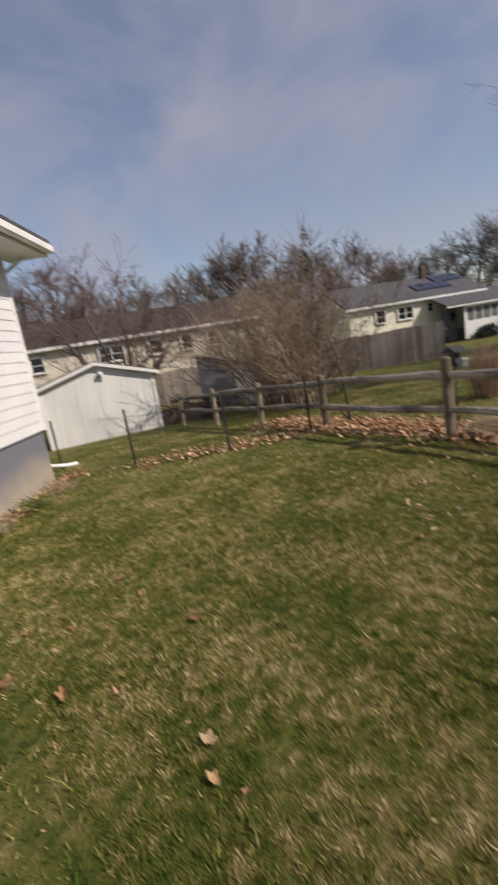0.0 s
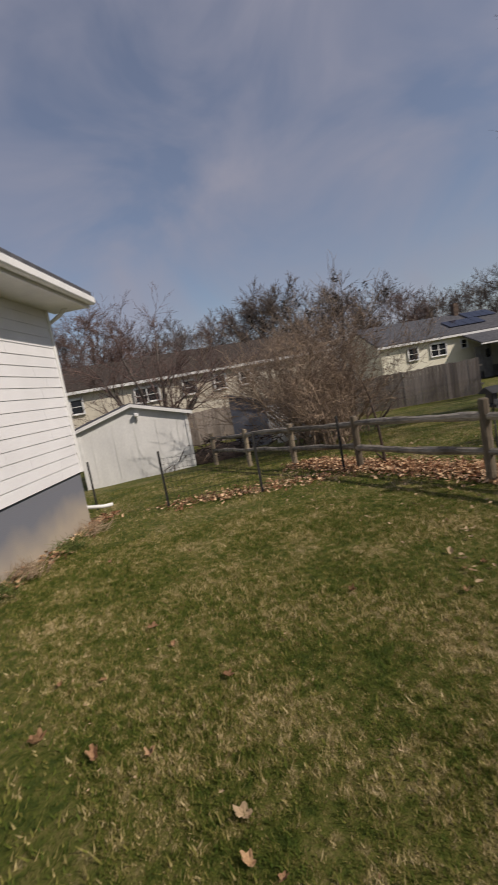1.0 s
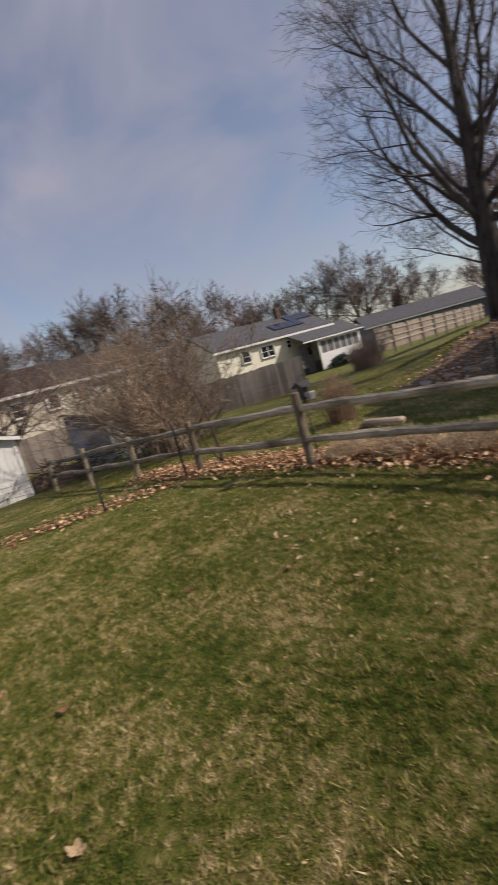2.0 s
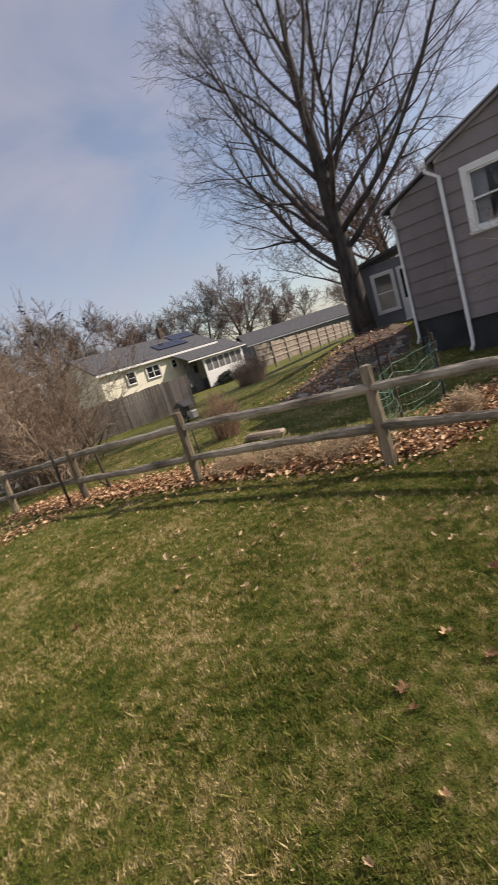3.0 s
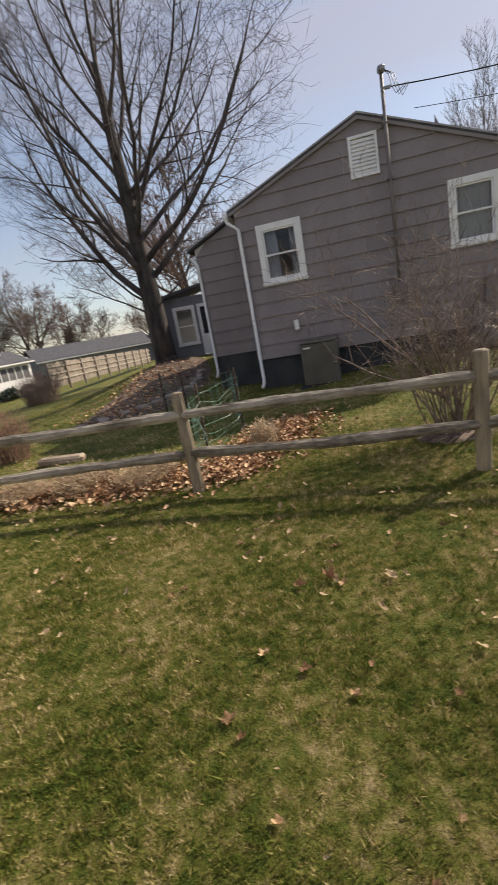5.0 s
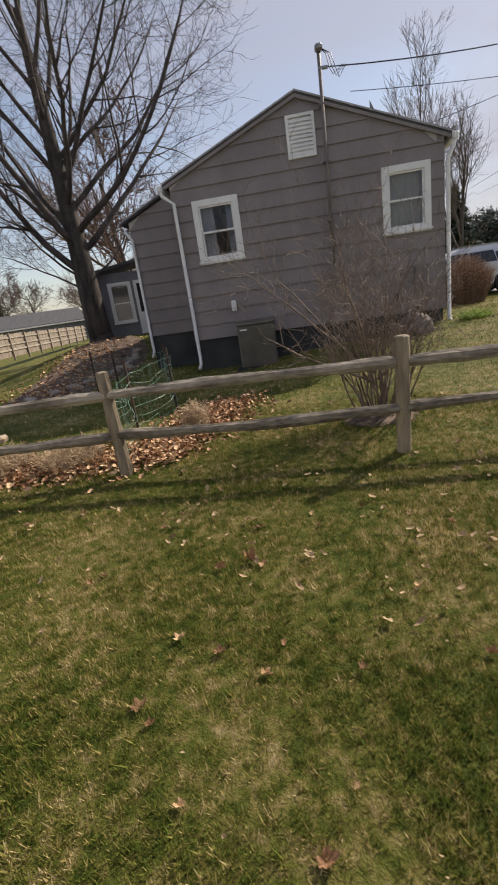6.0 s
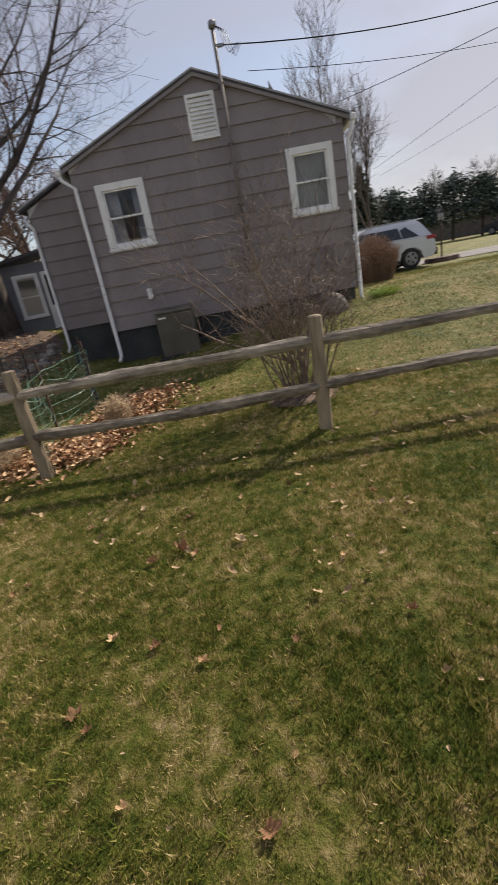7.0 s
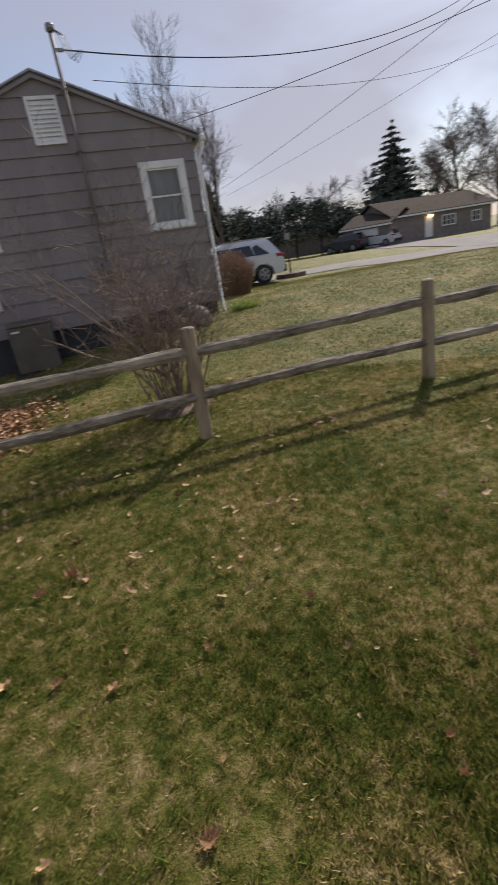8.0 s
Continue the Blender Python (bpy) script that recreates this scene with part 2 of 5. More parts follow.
def lawn_material(name, blades):
    """Green turf with straw-coloured dormant patches; the blades share its pattern of patches."""
    m = bpy.data.materials.new(name)
    m.use_nodes = True
    n, l = m.node_tree.nodes, m.node_tree.links
    b = n["Principled BSDF"]
    co = n.new("ShaderNodeTexCoord")
    big, mid, fine = n.new("ShaderNodeTexNoise"), n.new("ShaderNodeTexNoise"), n.new("ShaderNodeTexNoise")
    for k, sc, de in ((big, 1.3, 3), (mid, 13.0, 8), (fine, 75, 5)):
        k.inputs["Scale"].default_value, k.inputs["Detail"].default_value = sc, de
        k.inputs["Roughness"].default_value = 0.62
        l.new(co.outputs["Object"], k.inputs["Vector"])
    s1, s2 = n.new("ShaderNodeMath"), n.new("ShaderNodeMath")
    s1.operation = s2.operation = "MULTIPLY_ADD"
    l.new(mid.outputs["Fac"], s1.inputs[0])
    s1.inputs[1].default_value = 2.3
    wide = n.new("ShaderNodeMath")
    wide.operation = "MULTIPLY_ADD"
    wide.inputs[1].default_value, wide.inputs[2].default_value = 1.6, -0.3
    l.new(big.outputs["Fac"], wide.inputs[0])
    l.new(wide.outputs[0], s1.inputs[2])
    last = s1
    if blades:
        g = n.new("ShaderNodeNewGeometry")
        l.new(g.outputs["Random Per Island"], s2.inputs[0])
        s2.inputs[1].default_value = 0.8
    else:
        l.new(fine.outputs["Fac"], s2.inputs[0])
        s2.inputs[1].default_value = 0.7
    l.new(s1.outputs[0], s2.inputs[2])
    r = n.new("ShaderNodeValToRGB")
    mr = n.new("ShaderNodeMapRange")
    mr.inputs["From Min"].default_value, mr.inputs["From Max"].default_value = 1.60, 2.62
    l.new(s2.outputs[0], mr.inputs["Value"])
    l.new(mr.outputs["Result"], r.inputs["Fac"])
    stops = ((0.0, (0.072, 0.112, 0.02)), (0.3, (0.142, 0.168, 0.032)), (0.52, (0.24, 0.22, 0.06)), (0.74, (0.42, 0.34, 0.15)), (1.0, (0.68, 0.55, 0.32))) if blades else \
            ((0.0, (0.055, 0.08, 0.014)), (0.3, (0.105, 0.12, 0.023)), (0.6, (0.18, 0.162, 0.052)), (0.85, (0.27, 0.222, 0.105)), (1.0, (0.37, 0.30, 0.165)))
    r.color_ramp.elements[0].color, r.color_ramp.elements[1].color = (*stops[0][1], 1), (*stops[-1][1], 1)
    for p, c in stops[1:-1]:
        e = r.color_ramp.elements.new(p)
        e.color = (*c, 1)
    l.new(r.outputs["Color"], b.inputs["Base Color"])
    b.inputs["Roughness"].default_value = 0.7
    b.inputs["Specular IOR Level"].default_value = 0.12
    if blades:
        tr, mx, out = n.new("ShaderNodeBsdfTranslucent"), n.new("ShaderNodeMixShader"), n["Material Output"]
        l.new(r.outputs["Color"], tr.inputs["Color"])
        mx.inputs[0].default_value = 0.2
        l.new(b.outputs["BSDF"], mx.inputs[1])
        l.new(tr.outputs["BSDF"], mx.inputs[2])
        l.new(mx.outputs["Shader"], out.inputs["Surface"])
    if not blades:
        bp = n.new("ShaderNodeBump")
        bp.inputs["Strength"].default_value, bp.inputs["Distance"].default_value = 1.0, 0.03
        l.new(fine.outputs["Fac"], bp.inputs["Height"])
        l.new(bp.outputs["Normal"], b.inputs["Normal"])
    return m


M["lawn"], M["blade"] = lawn_material("lawn", False), lawn_material("grass_blade", True)


# ---- building helpers ----
def mesh_object(name, me, material, parent=None, label=""):
    me.materials.append(M[material])
    ob = new(name, me)
    if parent:
        ob.parent = parent
    if label:
        ob["label"] = label
    return ob


def part(name, bm, material, parent, label="", smooth=False):
    me = bpy.data.meshes.new(name)
    bmesh.ops.recalc_face_normals(bm, faces=bm.faces)
    if smooth:
        for f in bm.faces:
            f.smooth = True
    bm.to_mesh(me)
    bm.free()
    return mesh_object(name, me, material, parent, label)


def raw(name, verts, faces, material, parent=None, label="", smooth=False):
    me = bpy.data.meshes.new(name)
    me.from_pydata(verts, [], faces)
    if smooth:
        me.polygons.foreach_set("use_smooth", [True] * len(me.polygons))
    return mesh_object(name, me, material, parent, label)


def thing(name, m, label, category, group="", kind=""):
    ob = new(name)
    ob.empty_display_size = 0.2
    ob.matrix_world = m
    return tagged(ob, label, category, group, kind)


def box(bm, x0, x1, y0, y1, z0, z1, bevel=0.0):
    v = bmesh.ops.create_cube(bm, size=1.0, matrix=Matrix.Translation(((x0 + x1) / 2, (y0 + y1) / 2, (z0 + z1) / 2))
                              @ Matrix.Diagonal((x1 - x0, y1 - y0, z1 - z0, 1)))["verts"]
    if bevel:
        bmesh.ops.bevel(bm, geom=list({e for q in v for e in q.link_edges}), offset=bevel, segments=1, affect="EDGES")
    return bm


def boxed(*a, bevel=0.0):
    return box(bmesh.new(), *a, bevel=bevel)


def prism(bm, outline, y0, y1):
    """An outline in x and z, drawn out from y0 to y1."""
    a = [bm.verts.new((x, y0, z)) for x, z in outline]
    b = [bm.verts.new((x, y1, z)) for x, z in outline]
    bm.faces.new(a)
    bm.faces.new(b[::-1])
    for i in range(len(a)):
        j = (i + 1) % len(a)
        bm.faces.new((a[j], a[i], b[i], b[j]))
    return bm


def tubes(lines, sides, wobble=0.0, rng=None):
    """Tapered tubes along lines of points and radii: verts and faces."""
    vs, fs = [], []
    ring = [(math.cos(2 * math.pi * k / sides), math.sin(2 * math.pi * k / sides)) for k in range(sides)]
    for pts, rad in lines:
        start = len(vs)
        for i, p in enumerate(pts):
            d = (pts[min(i + 1, len(pts) - 1)] - pts[max(i - 1, 0)])
            if d.length < 1e-9:
                d = Vector((0, 0, 1))
            d.normalize()
            u = d.cross(Vector((0.31, 0.9, 0.13)))
            u.normalize()
            w = d.cross(u)
            for c, s in ring:
                r = rad[i] * (1 + (rng.uniform(-wobble, wobble) if wobble else 0))
                vs.append(p + u * (c * r) + w * (s * r))
        for i in range(len(pts) - 1):
            a = start + i * sides
            for k in range(sides):
                q = (k + 1) % sides
                fs.append((a + k, a + q, a + sides + q, a + sides + k))
        fs.append(tuple(start + k for k in range(sides))[::-1])
        e = start + (len(pts) - 1) * sides
        fs.append(tuple(e + k for k in range(sides)))
    return vs, fs


def pipe(name, pts, r, material, parent, label="", sides=8):
    v, f = tubes([([Vector(p) for p in pts], [r] * len(pts))], sides)
    return raw(name, v, f, material, parent, label, smooth=True)


# ---- the lie of the land ----
def clamp01(v):
    return max(0.0, min(1.0, v))


def sstep(a, b, v):
    t = clamp01((v - a) / (b - a))
    return t * t * (3 - 2 * t)


def gz(x, y):
    f = 0.056 * math.log1p(math.exp(min(30, (-x - 4.5) / 0.9))) * 0.9
    z = -1.3 * math.tanh(f / 1.3)
    w = sstep(-19, -11, x) * sstep(4.2, 6.5, y)
    z += w * (0.20 * (1 - math.exp(-max(0, y - 4.3) * 0.22)) + 0.1 * sstep(4.5, 9.0, y) * max(-1.0, min(3.5, x)))
    z -= 0.45 * sstep(26, 48, math.hypot(x, y)) * sstep(0, 8, x)
    z -= 0.27 * sstep(12, 18, y) * sstep(2, 6, x) * (1 - sstep(26, 40, math.hypot(x, y)))
    z += 0.75 * math.exp(-((x + 6.3) ** 2 + (y - 15.5) ** 2) / 8)
    return z


axis_x = np.unique(np.concatenate([np.linspace(-700, -60, 14), np.linspace(-60, -16, 36), np.linspace(-16, 12, 141), np.linspace(12, 50, 30), np.linspace(50, 700, 14)]))
axis_y = np.unique(np.concatenate([np.linspace(-700, -12, 14), np.linspace(-12, 24, 181), np.linspace(24, 70, 36), np.linspace(70, 700, 14)]))
gv = [(x, y, gz(x, y) + (0.012 * noise.noise((x * 1.3, y * 1.3, 0)) if abs(x) < 16 and -12 < y < 24 else 0)) for y in axis_y for x in axis_x]
nx = len(axis_x)
gf = [(j * nx + i, j * nx + i + 1, (j + 1) * nx + i + 1, (j + 1) * nx + i) for j in range(len(axis_y) - 1) for i in range(nx - 1)]
ground = raw("ground", gv, gf, "lawn", smooth=True)
tagged(ground, "patchy green and straw-coloured early spring lawn", "lawn", kind="structure")


# ---- parts of houses ----
def cut(lo, hi, holes):
    """What is left of the stretch lo to hi without the holes."""
    out = [(lo, hi)]
    for a, b in holes:
        out = [q for u, v in out for q in ((u, min(v, a)), (max(u, b), v)) if q[1] - q[0] > 0.01]
    return out


def lap_boards(parent, left, right, z0, z1, exposure, material, openings=(), proud=0.022, lengths=None, seed=1, name="siding_board"):
    """Lapped boards on a wall that faces -y; left and right give the wall's edges at a height."""
    rng = random.Random(seed)
    z, i = z0, 0
    while z < z1 - 0.03:
        top = min(z + exposure, z1)
        levels = sorted({z, top, *[q for o in openings for q in o[2:] if z + 0.005 < q < top - 0.005]})
        joints = []
        if lengths:
            q = left(z) + rng.uniform(0.3, 1.0) * lengths
            while q < right(z):
                joints.append((q - 0.002, q + 0.002))
                q += lengths * rng.uniform(0.85, 1.1)
        for a, b in zip(levels, levels[1:]):
            mid = (a + b) / 2
            holes = [o[:2] for o in openings if o[2] < mid < o[3]] + joints
            la, ra, lb, rb = left(a), right(a), left(b), right(b)
            if lb > rb:
                lb = rb = (lb + rb) / 2
            ya, yb = (-0.004 - proud * (top - h) / exposure for h in (a, b))
            for u, v in cut(min(la, lb), max(ra, rb), holes):
                u0, u1, v0, v1 = max(u, la), max(u, lb), min(v, ra), min(v, rb)
                if v0 - u0 < 0.02:
                    continue
                v1 = max(v1, u1 + 0.001)
                vs = [(u0, 0, a), (v0, 0, a), (v0, ya, a), (u0, ya, a), (u1, 0, b), (v1, 0, b), (v1, yb, b), (u1, yb, b)]
                raw(name, vs, [(0, 1, 2, 3), (7, 6, 5, 4), (3, 2, 6, 7), (1, 0, 4, 5), (0, 3, 7, 4), (2, 1, 5, 6)], material, parent)
        z += exposure
        i += 1


def wall_cells(x0, x1, z0, z1, openings, y0, y1):
    """A wall with openings through it."""
    bm = bmesh.new()
    xs = sorted({x0, x1, *[q for o in openings for q in o[:2]]})
    zs = sorted({z0, z1, *[q for o in openings for q in o[2:]]})
    for a, b in zip(xs, xs[1:]):
        for c, d in zip(zs, zs[1:]):
            if not any(o[0] < (a + b) / 2 < o[1] and o[2] < (c + d) / 2 < o[3] for o in openings):
                box(bm, a, b, y0, y1, c, d)
    bmesh.ops.remove_doubles(bm, verts=bm.verts, dist=0.0005)
    return bm


def ring_frame(bm, x0, x1, z0, z1, w, y0, y1):
    box(bm, x0, x0 + w, y0, y1, z0, z1)
    box(bm, x1 - w, x1, y0, y1, z0, z1)
    box(bm, x0 + w, x1 - w, y0, y1, z1 - w, z1)
    box(bm, x0 + w, x1 - w, y0, y1, z0, z0 + w)
    return bm


def sash_window(parent, x0, x1, z0, z1, trim=0.11, y=0.0, curtain=True, clear=True, trim_mat="white_paint", mullions=0, full=False):
    """A double-hung window in a wall that faces -y; the outer edge of its trim is given."""
    bm = ring_frame(bmesh.new(), x0, x1, z0, z1, trim, y - 0.05, y + 0.02)
    box(bm, x0 - 0.02, x1 + 0.02, y - 0.075, y - 0.05, z0 + 0.02, z0 + 0.05)
    w = part("window", bm, trim_mat, parent, "white-painted window trim")
    a, b, c, d = x0 + trim, x1 - trim, z0 + trim, z1 - trim
    mid = (c + d) / 2
    part("upper_sash", ring_frame(bmesh.new(), a, b, mid - 0.02, d, 0.035, y - 0.02, y + 0.012), trim_mat, w)
    part("lower_sash", ring_frame(bmesh.new(), a, b, c, mid + 0.02, 0.035, y + 0.014, y + 0.045), trim_mat, w)
    for lo, hi, yy in ((mid, d - 0.02, y), (c + 0.02, mid, y + 0.03)):
        p = part("pane", boxed(a + 0.02, b - 0.02, yy - 0.002, yy + 0.002, lo, hi), "glass" if clear else "dark_glass", w)
        p.visible_shadow = not clear
    for k in range(mullions):
        q = a + (b - a) * (k + 1) / (mullions + 1)
        part("mullion", boxed(q - 0.03, q + 0.03, y - 0.03, y - 0.004, c, d), trim_mat, w)
    if curtain:
        for s, e in (((a, b),) if full else ((a, a + (b - a) * 0.40), (b - (b - a) * 0.24, b))):
            bm = bmesh.new()
            n = 14
            lo = [bm.verts.new((s + (e - s) * i / n, y + 0.09 + 0.018 * math.sin(i * 2.1), c - 0.05)) for i in range(n + 1)]
            hi = [bm.verts.new((s + (e - s) * i / n, y + 0.09 + 0.012 * math.sin(i * 2.1 + 0.4), d + 0.05)) for i in range(n + 1)]
            for i in range(n):
                bm.faces.new((lo[i], lo[i + 1], hi[i + 1], hi[i]))
            bmesh.ops.solidify(bm, geom=bm.faces[:], thickness=0.004)
            part("curtain", bm, "curtain", w, "pale grey curtain", smooth=True)
    return w


def gable_house(name, label, m, length, depth, wall_h, rise, wall, roof, windows, base=0.5, over=0.35, doors=(), clear=False):
    """A house whose long wall faces -y, with a ridge along x."""
    h = thing(name, m, label, "house")
    part("foundation", boxed(0.03, length - 0.03, 0.03, depth - 0.03, -1.2, base), "concrete", h)
    bm = boxed(0, length, 0, depth, base, wall_h)
    part("wall", bm, wall, h)
    for x in (0, length):
        bm = bmesh.new()
        vs = [bm.verts.new((x + d, y, z)) for d in (-0.0, 0.02 if x == 0 else -0.02) for y, z in ((0, wall_h), (depth, wall_h), (depth / 2, wall_h + rise))]
        for q in ((0, 1, 2), (3, 5, 4), (0, 3, 4, 1), (1, 4, 5, 2), (2, 5, 3, 0)):
            bm.faces.new([vs[k] for k in q])
        part("gable", bm, wall, h)
    slope = rise / (depth / 2)
    for side in (0, 1):
        bm = bmesh.new()
        ys = (-over, depth / 2) if side == 0 else (depth + over, depth / 2)
        zs = (wall_h - over * slope, wall_h + rise)
        vs = [bm.verts.new((x, y, z + t)) for t in (0.02, 0.16) for x in (-over, length + over) for y, z in zip(ys, zs)]
        for q in ((0, 1, 3, 2), (4, 6, 7, 5), (0, 2, 6, 4), (1, 5, 7, 3), (0, 4, 5, 1), (2, 3, 7, 6)):
            bm.faces.new([vs[k] for k in q])
        part("roof", bm, roof, h)
    part("fascia", boxed(-over, length + over, -over - 0.03, -over, wall_h - over * slope - 0.06, wall_h - over * slope + 0.10), "white_paint", h)
    for x0, x1, z0, z1, mul in windows:
        sash_window(h, x0, x1, z0, z1, trim=0.08, y=-0.06, curtain=False, clear=False, mullions=mul)
    for x0, x1, z0, z1 in doors:
        part("door", boxed(x0, x1, -0.05, 0.0, z0, z1), "white_paint", h)
    return h


# ---- grey house with its gable towards the fence ----
GX0, GX1, GZS, GZE, GR = -1.97, 3.22, 0.75, 3.74, 1.05
GMID = (GX0 + GX1) / 2
g_slope = GR / (GMID - GX0)
grey = thing("grey_house", pose(0, 10, 0), "small grey-brown lap-sided house with white windows and dark foundation", "house")
W1, W2 = (-1.57, -0.65, 2.185, 3.375), (2.085, 2.97, 2.185, 3.375)
holes = [(a + 0.09, b - 0.09, c + 0.09, d - 0.09) for a, b, c, d in (W1, W2)]
part("wall", wall_cells(GX0, GX1, GZS - 0.02, GZE, holes, 0.0, 0.14), "interior", grey, "gable-end wall behind the siding")
bm = prism(bmesh.new(), [(GX0, GZE), (GX1, GZE), (GMID, GZE + GR)], 0.0, 0.14)
part("gable", bm, "interior", grey)
part("side_wall", boxed(GX0, GX0 + 0.14, 0.14, 8, GZS - 0.02, GZE), "grey_siding", grey)
part("side_wall", boxed(GX1 - 0.14, GX1, 0.14, 8, GZS - 0.02, GZE), "grey_siding", grey)
part("back_wall", boxed(GX0 + 0.14, GX1 - 0.14, 7.86, 8, GZS - 0.02, GZE), "grey_siding", grey)
part("floor_slab", boxed(GX0 + 0.14, GX1 - 0.14, 0.14, 7.86, 0.82, 0.92), "interior", grey)
part("room_ceiling", boxed(GX0 + 0.14, GX1 - 0.14, 0.14, 7.86, 3.62, 3.70), "interior", grey)
part("partition", boxed(GX0 + 0.14, GX1 - 0.14, 3.6, 3.7, 0.92, 3.62), "interior", grey)
part("foundation", boxed(GX0 + 0.04, GX1 - 0.04, 0.04, 7.96, -0.4, GZS - 0.02), "found_dark", grey, "dark painted foundation")
lap_boards(grey, lambda z: GX0 + max(0, z - GZE) / g_slope, lambda z: GX1 - max(0, z - GZE) / g_slope, GZS - 0.05, GZE + GR, 0.292,
           "grey_siding", holes, proud=0.03, lengths=2.9, seed=4)
sash_window(grey, *W1, trim=0.115)
sash_window(grey, *W2, trim=0.115, full=True)
for side in (-1, 1):
    e = GX0 if side < 0 else GX1
    ex, ez = e + side * 0.12, GZE - 0.12 * g_slope
    part("roof", prism(bmesh.new(), [(GMID, GZE + GR + 0.02), (GMID, GZE + GR + 0.085), (ex, ez + 0.085), (ex, ez + 0.02)], -0.09, 8.2), "shingle", grey)
    part("rake_board", prism(bmesh.new(), [(GMID, GZE + GR - 0.045), (GMID, GZE + GR + 0.016), (ex, ez + 0.016), (ex, ez - 0.045)], -0.085, -0.04), "grey_siding", grey)
    part("drip_edge", prism(bmesh.new(), [(GMID, GZE + GR + 0.05), (GMID, GZE + GR + 0.075), (ex, ez + 0.075), (ex, ez + 0.05)], -0.108, -0.093), "trim_grey", grey)
    part("gutter", boxed(*sorted((ex, ex + side * 0.10)), -0.15, 8.1, ez - 0.08, ez + 0.04, bevel=0.02), "white_paint", grey)
# downspouts with elbows
pipe("downspout", [(GX0 - 0.17, -0.10, 3.68), (GX0 - 0.15, -0.10, 3.55), (GX0 + 0.06, -0.09, 3.38), (GX0 + 0.07, -0.09, 0.30), (GX0 + 0.08, -0.16, 0.20), (GX0 + 0.08, -0.34, 0.14)], 0.037, "white_paint", grey, "white downspout")
pipe("downspout", [(GX1 + 0.17, -0.08, 3.68), (GX1 + 0.14, -0.08, 3.52), (GX1 + 0.05, -0.06, 3.35), (GX1 + 0.05, -0.06, 0.50), (GX1 + 0.10, -0.20, 0.40), (GX1 + 0.14, -0.4, 0.37)], 0.037, "white_paint", grey, "white downspout")
# louvred vent
vx0, vx1, vz0, vz1 = 0.41, 0.94, 3.775, 4.49
vent = part("gable_vent", ring_frame(bmesh.new(), vx0, vx1, vz0, vz1, 0.05, -0.07, 0.0), "white_paint", grey, "white louvred gable vent")
for k in range(9):
    z = vz0 + 0.06 + k * (vz1 - vz0 - 0.12) / 9
    raw("slat", [(vx0 + 0.05, -0.065, z), (vx1 - 0.05, -0.065, z), (vx1 - 0.05, -0.03, z + 0.065), (vx0 + 0.05, -0.03, z + 0.065),
                 (vx0 + 0.05, -0.055, z - 0.008), (vx1 - 0.05, -0.055, z - 0.008), (vx1 - 0.05, -0.02, z + 0.057), (vx0 + 0.05, -0.02, z + 0.057)],
        [(0, 1, 2, 3), (7, 6, 5, 4), (0, 4, 5, 1), (1, 5, 6, 2), (2, 6, 7, 3), (3, 7, 4, 0)], "white_paint", vent)
# service mast and meter
mast = pipe("service_mast", [(1.10, -0.20, 1.75), (1.10, -0.20, 5.32)], 0.032, "conduit", grey, "painted service mast with weatherhead")
part("weatherhead", boxed(1.04, 1.17, -0.29, -0.13, 5.29, 5.40, bevel=0.03), "steel", mast)
for z in (2.6, 3.6, 4.5):
    part("strap", boxed(1.05, 1.15, -0.235, -0.02, z, z + 0.03), "conduit", mast)
part("insulator", boxed(1.08, 1.24, -0.23, -0.17, 5.03, 5.07), "steel", mast)
part("meter_box", boxed(0.99, 1.22, -0.24, -0.03, 1.42, 1.78, bevel=0.02), "conduit", grey, "electric meter box")
part("cable_box", boxed(2.62, 2.78, -0.13, -0.03, 1.10, 1.56, bevel=0.015), "conduit", grey)
# electrical disconnect box on the wall, up and left of the air conditioner
part("hose_bib", boxed(-1.06, -0.96, -0.11, -0.02, 1.2, 1.42, bevel=0.02), "white_paint", grey)
# lower wing, set back
wing = thing("rear_wing", pose(0, 11.0, 0), "grey-brown lap-sided lean-to wing with sloping roof", "house")
KX0, KX1 = -3.27, GX0
k_top = lambda x: 3.36 + (x - KX0) * 0.43
part("wall", prism(bmesh.new(), [(KX0, 0.9), (KX1, 0.9), (KX1, k_top(KX1)), (KX0, k_top(KX0))], 0.0, 0.14), "interior", wing)
part("side_wall", boxed(KX0, KX0 + 0.14, 0.14, 4.6, 0.9, 3.36), "grey_siding", wing)
part("foundation", boxed(KX0 + 0.03, KX1, 0.03, 4.6, -0.4, 0.88), "found_dark", wing)
lap_boards(wing, lambda z: KX0 + max(0, z - 3.36) / 0.43, lambda z: KX1 - 0.002, 0.86, 3.90, 0.292, "grey_siding", proud=0.03, lengths=2.9, seed=9)
part("roof", prism(bmesh.new(), [(KX0 - 0.15, k_top(KX0 - 0.15) + 0.02), (KX1, k_top(KX1) + 0.02), (KX1, k_top(KX1) + 0.10), (KX0 - 0.15, k_top(KX0 - 0.15) + 0.10)], -0.12, 4.7), "shingle", wing)
part("drip_edge", prism(bmesh.new(), [(KX0 - 0.15, k_top(KX0 - 0.15) + 0.06), (KX1, k_top(KX1) + 0.06), (KX1, k_top(KX1) + 0.09), (KX0 - 0.15, k_top(KX0 - 0.15) + 0.09)], -0.14, -0.123), "trim_grey", wing)
pipe("downspout", [(KX0 - 0.1, -0.08, 3.2), (KX0 + 0.03, -0.06, 3.0), (KX0 + 0.03, -0.06, 0.5), (KX0 + 0.04, -0.25, 0.4)], 0.033, "white_paint", wing, "white downspout")
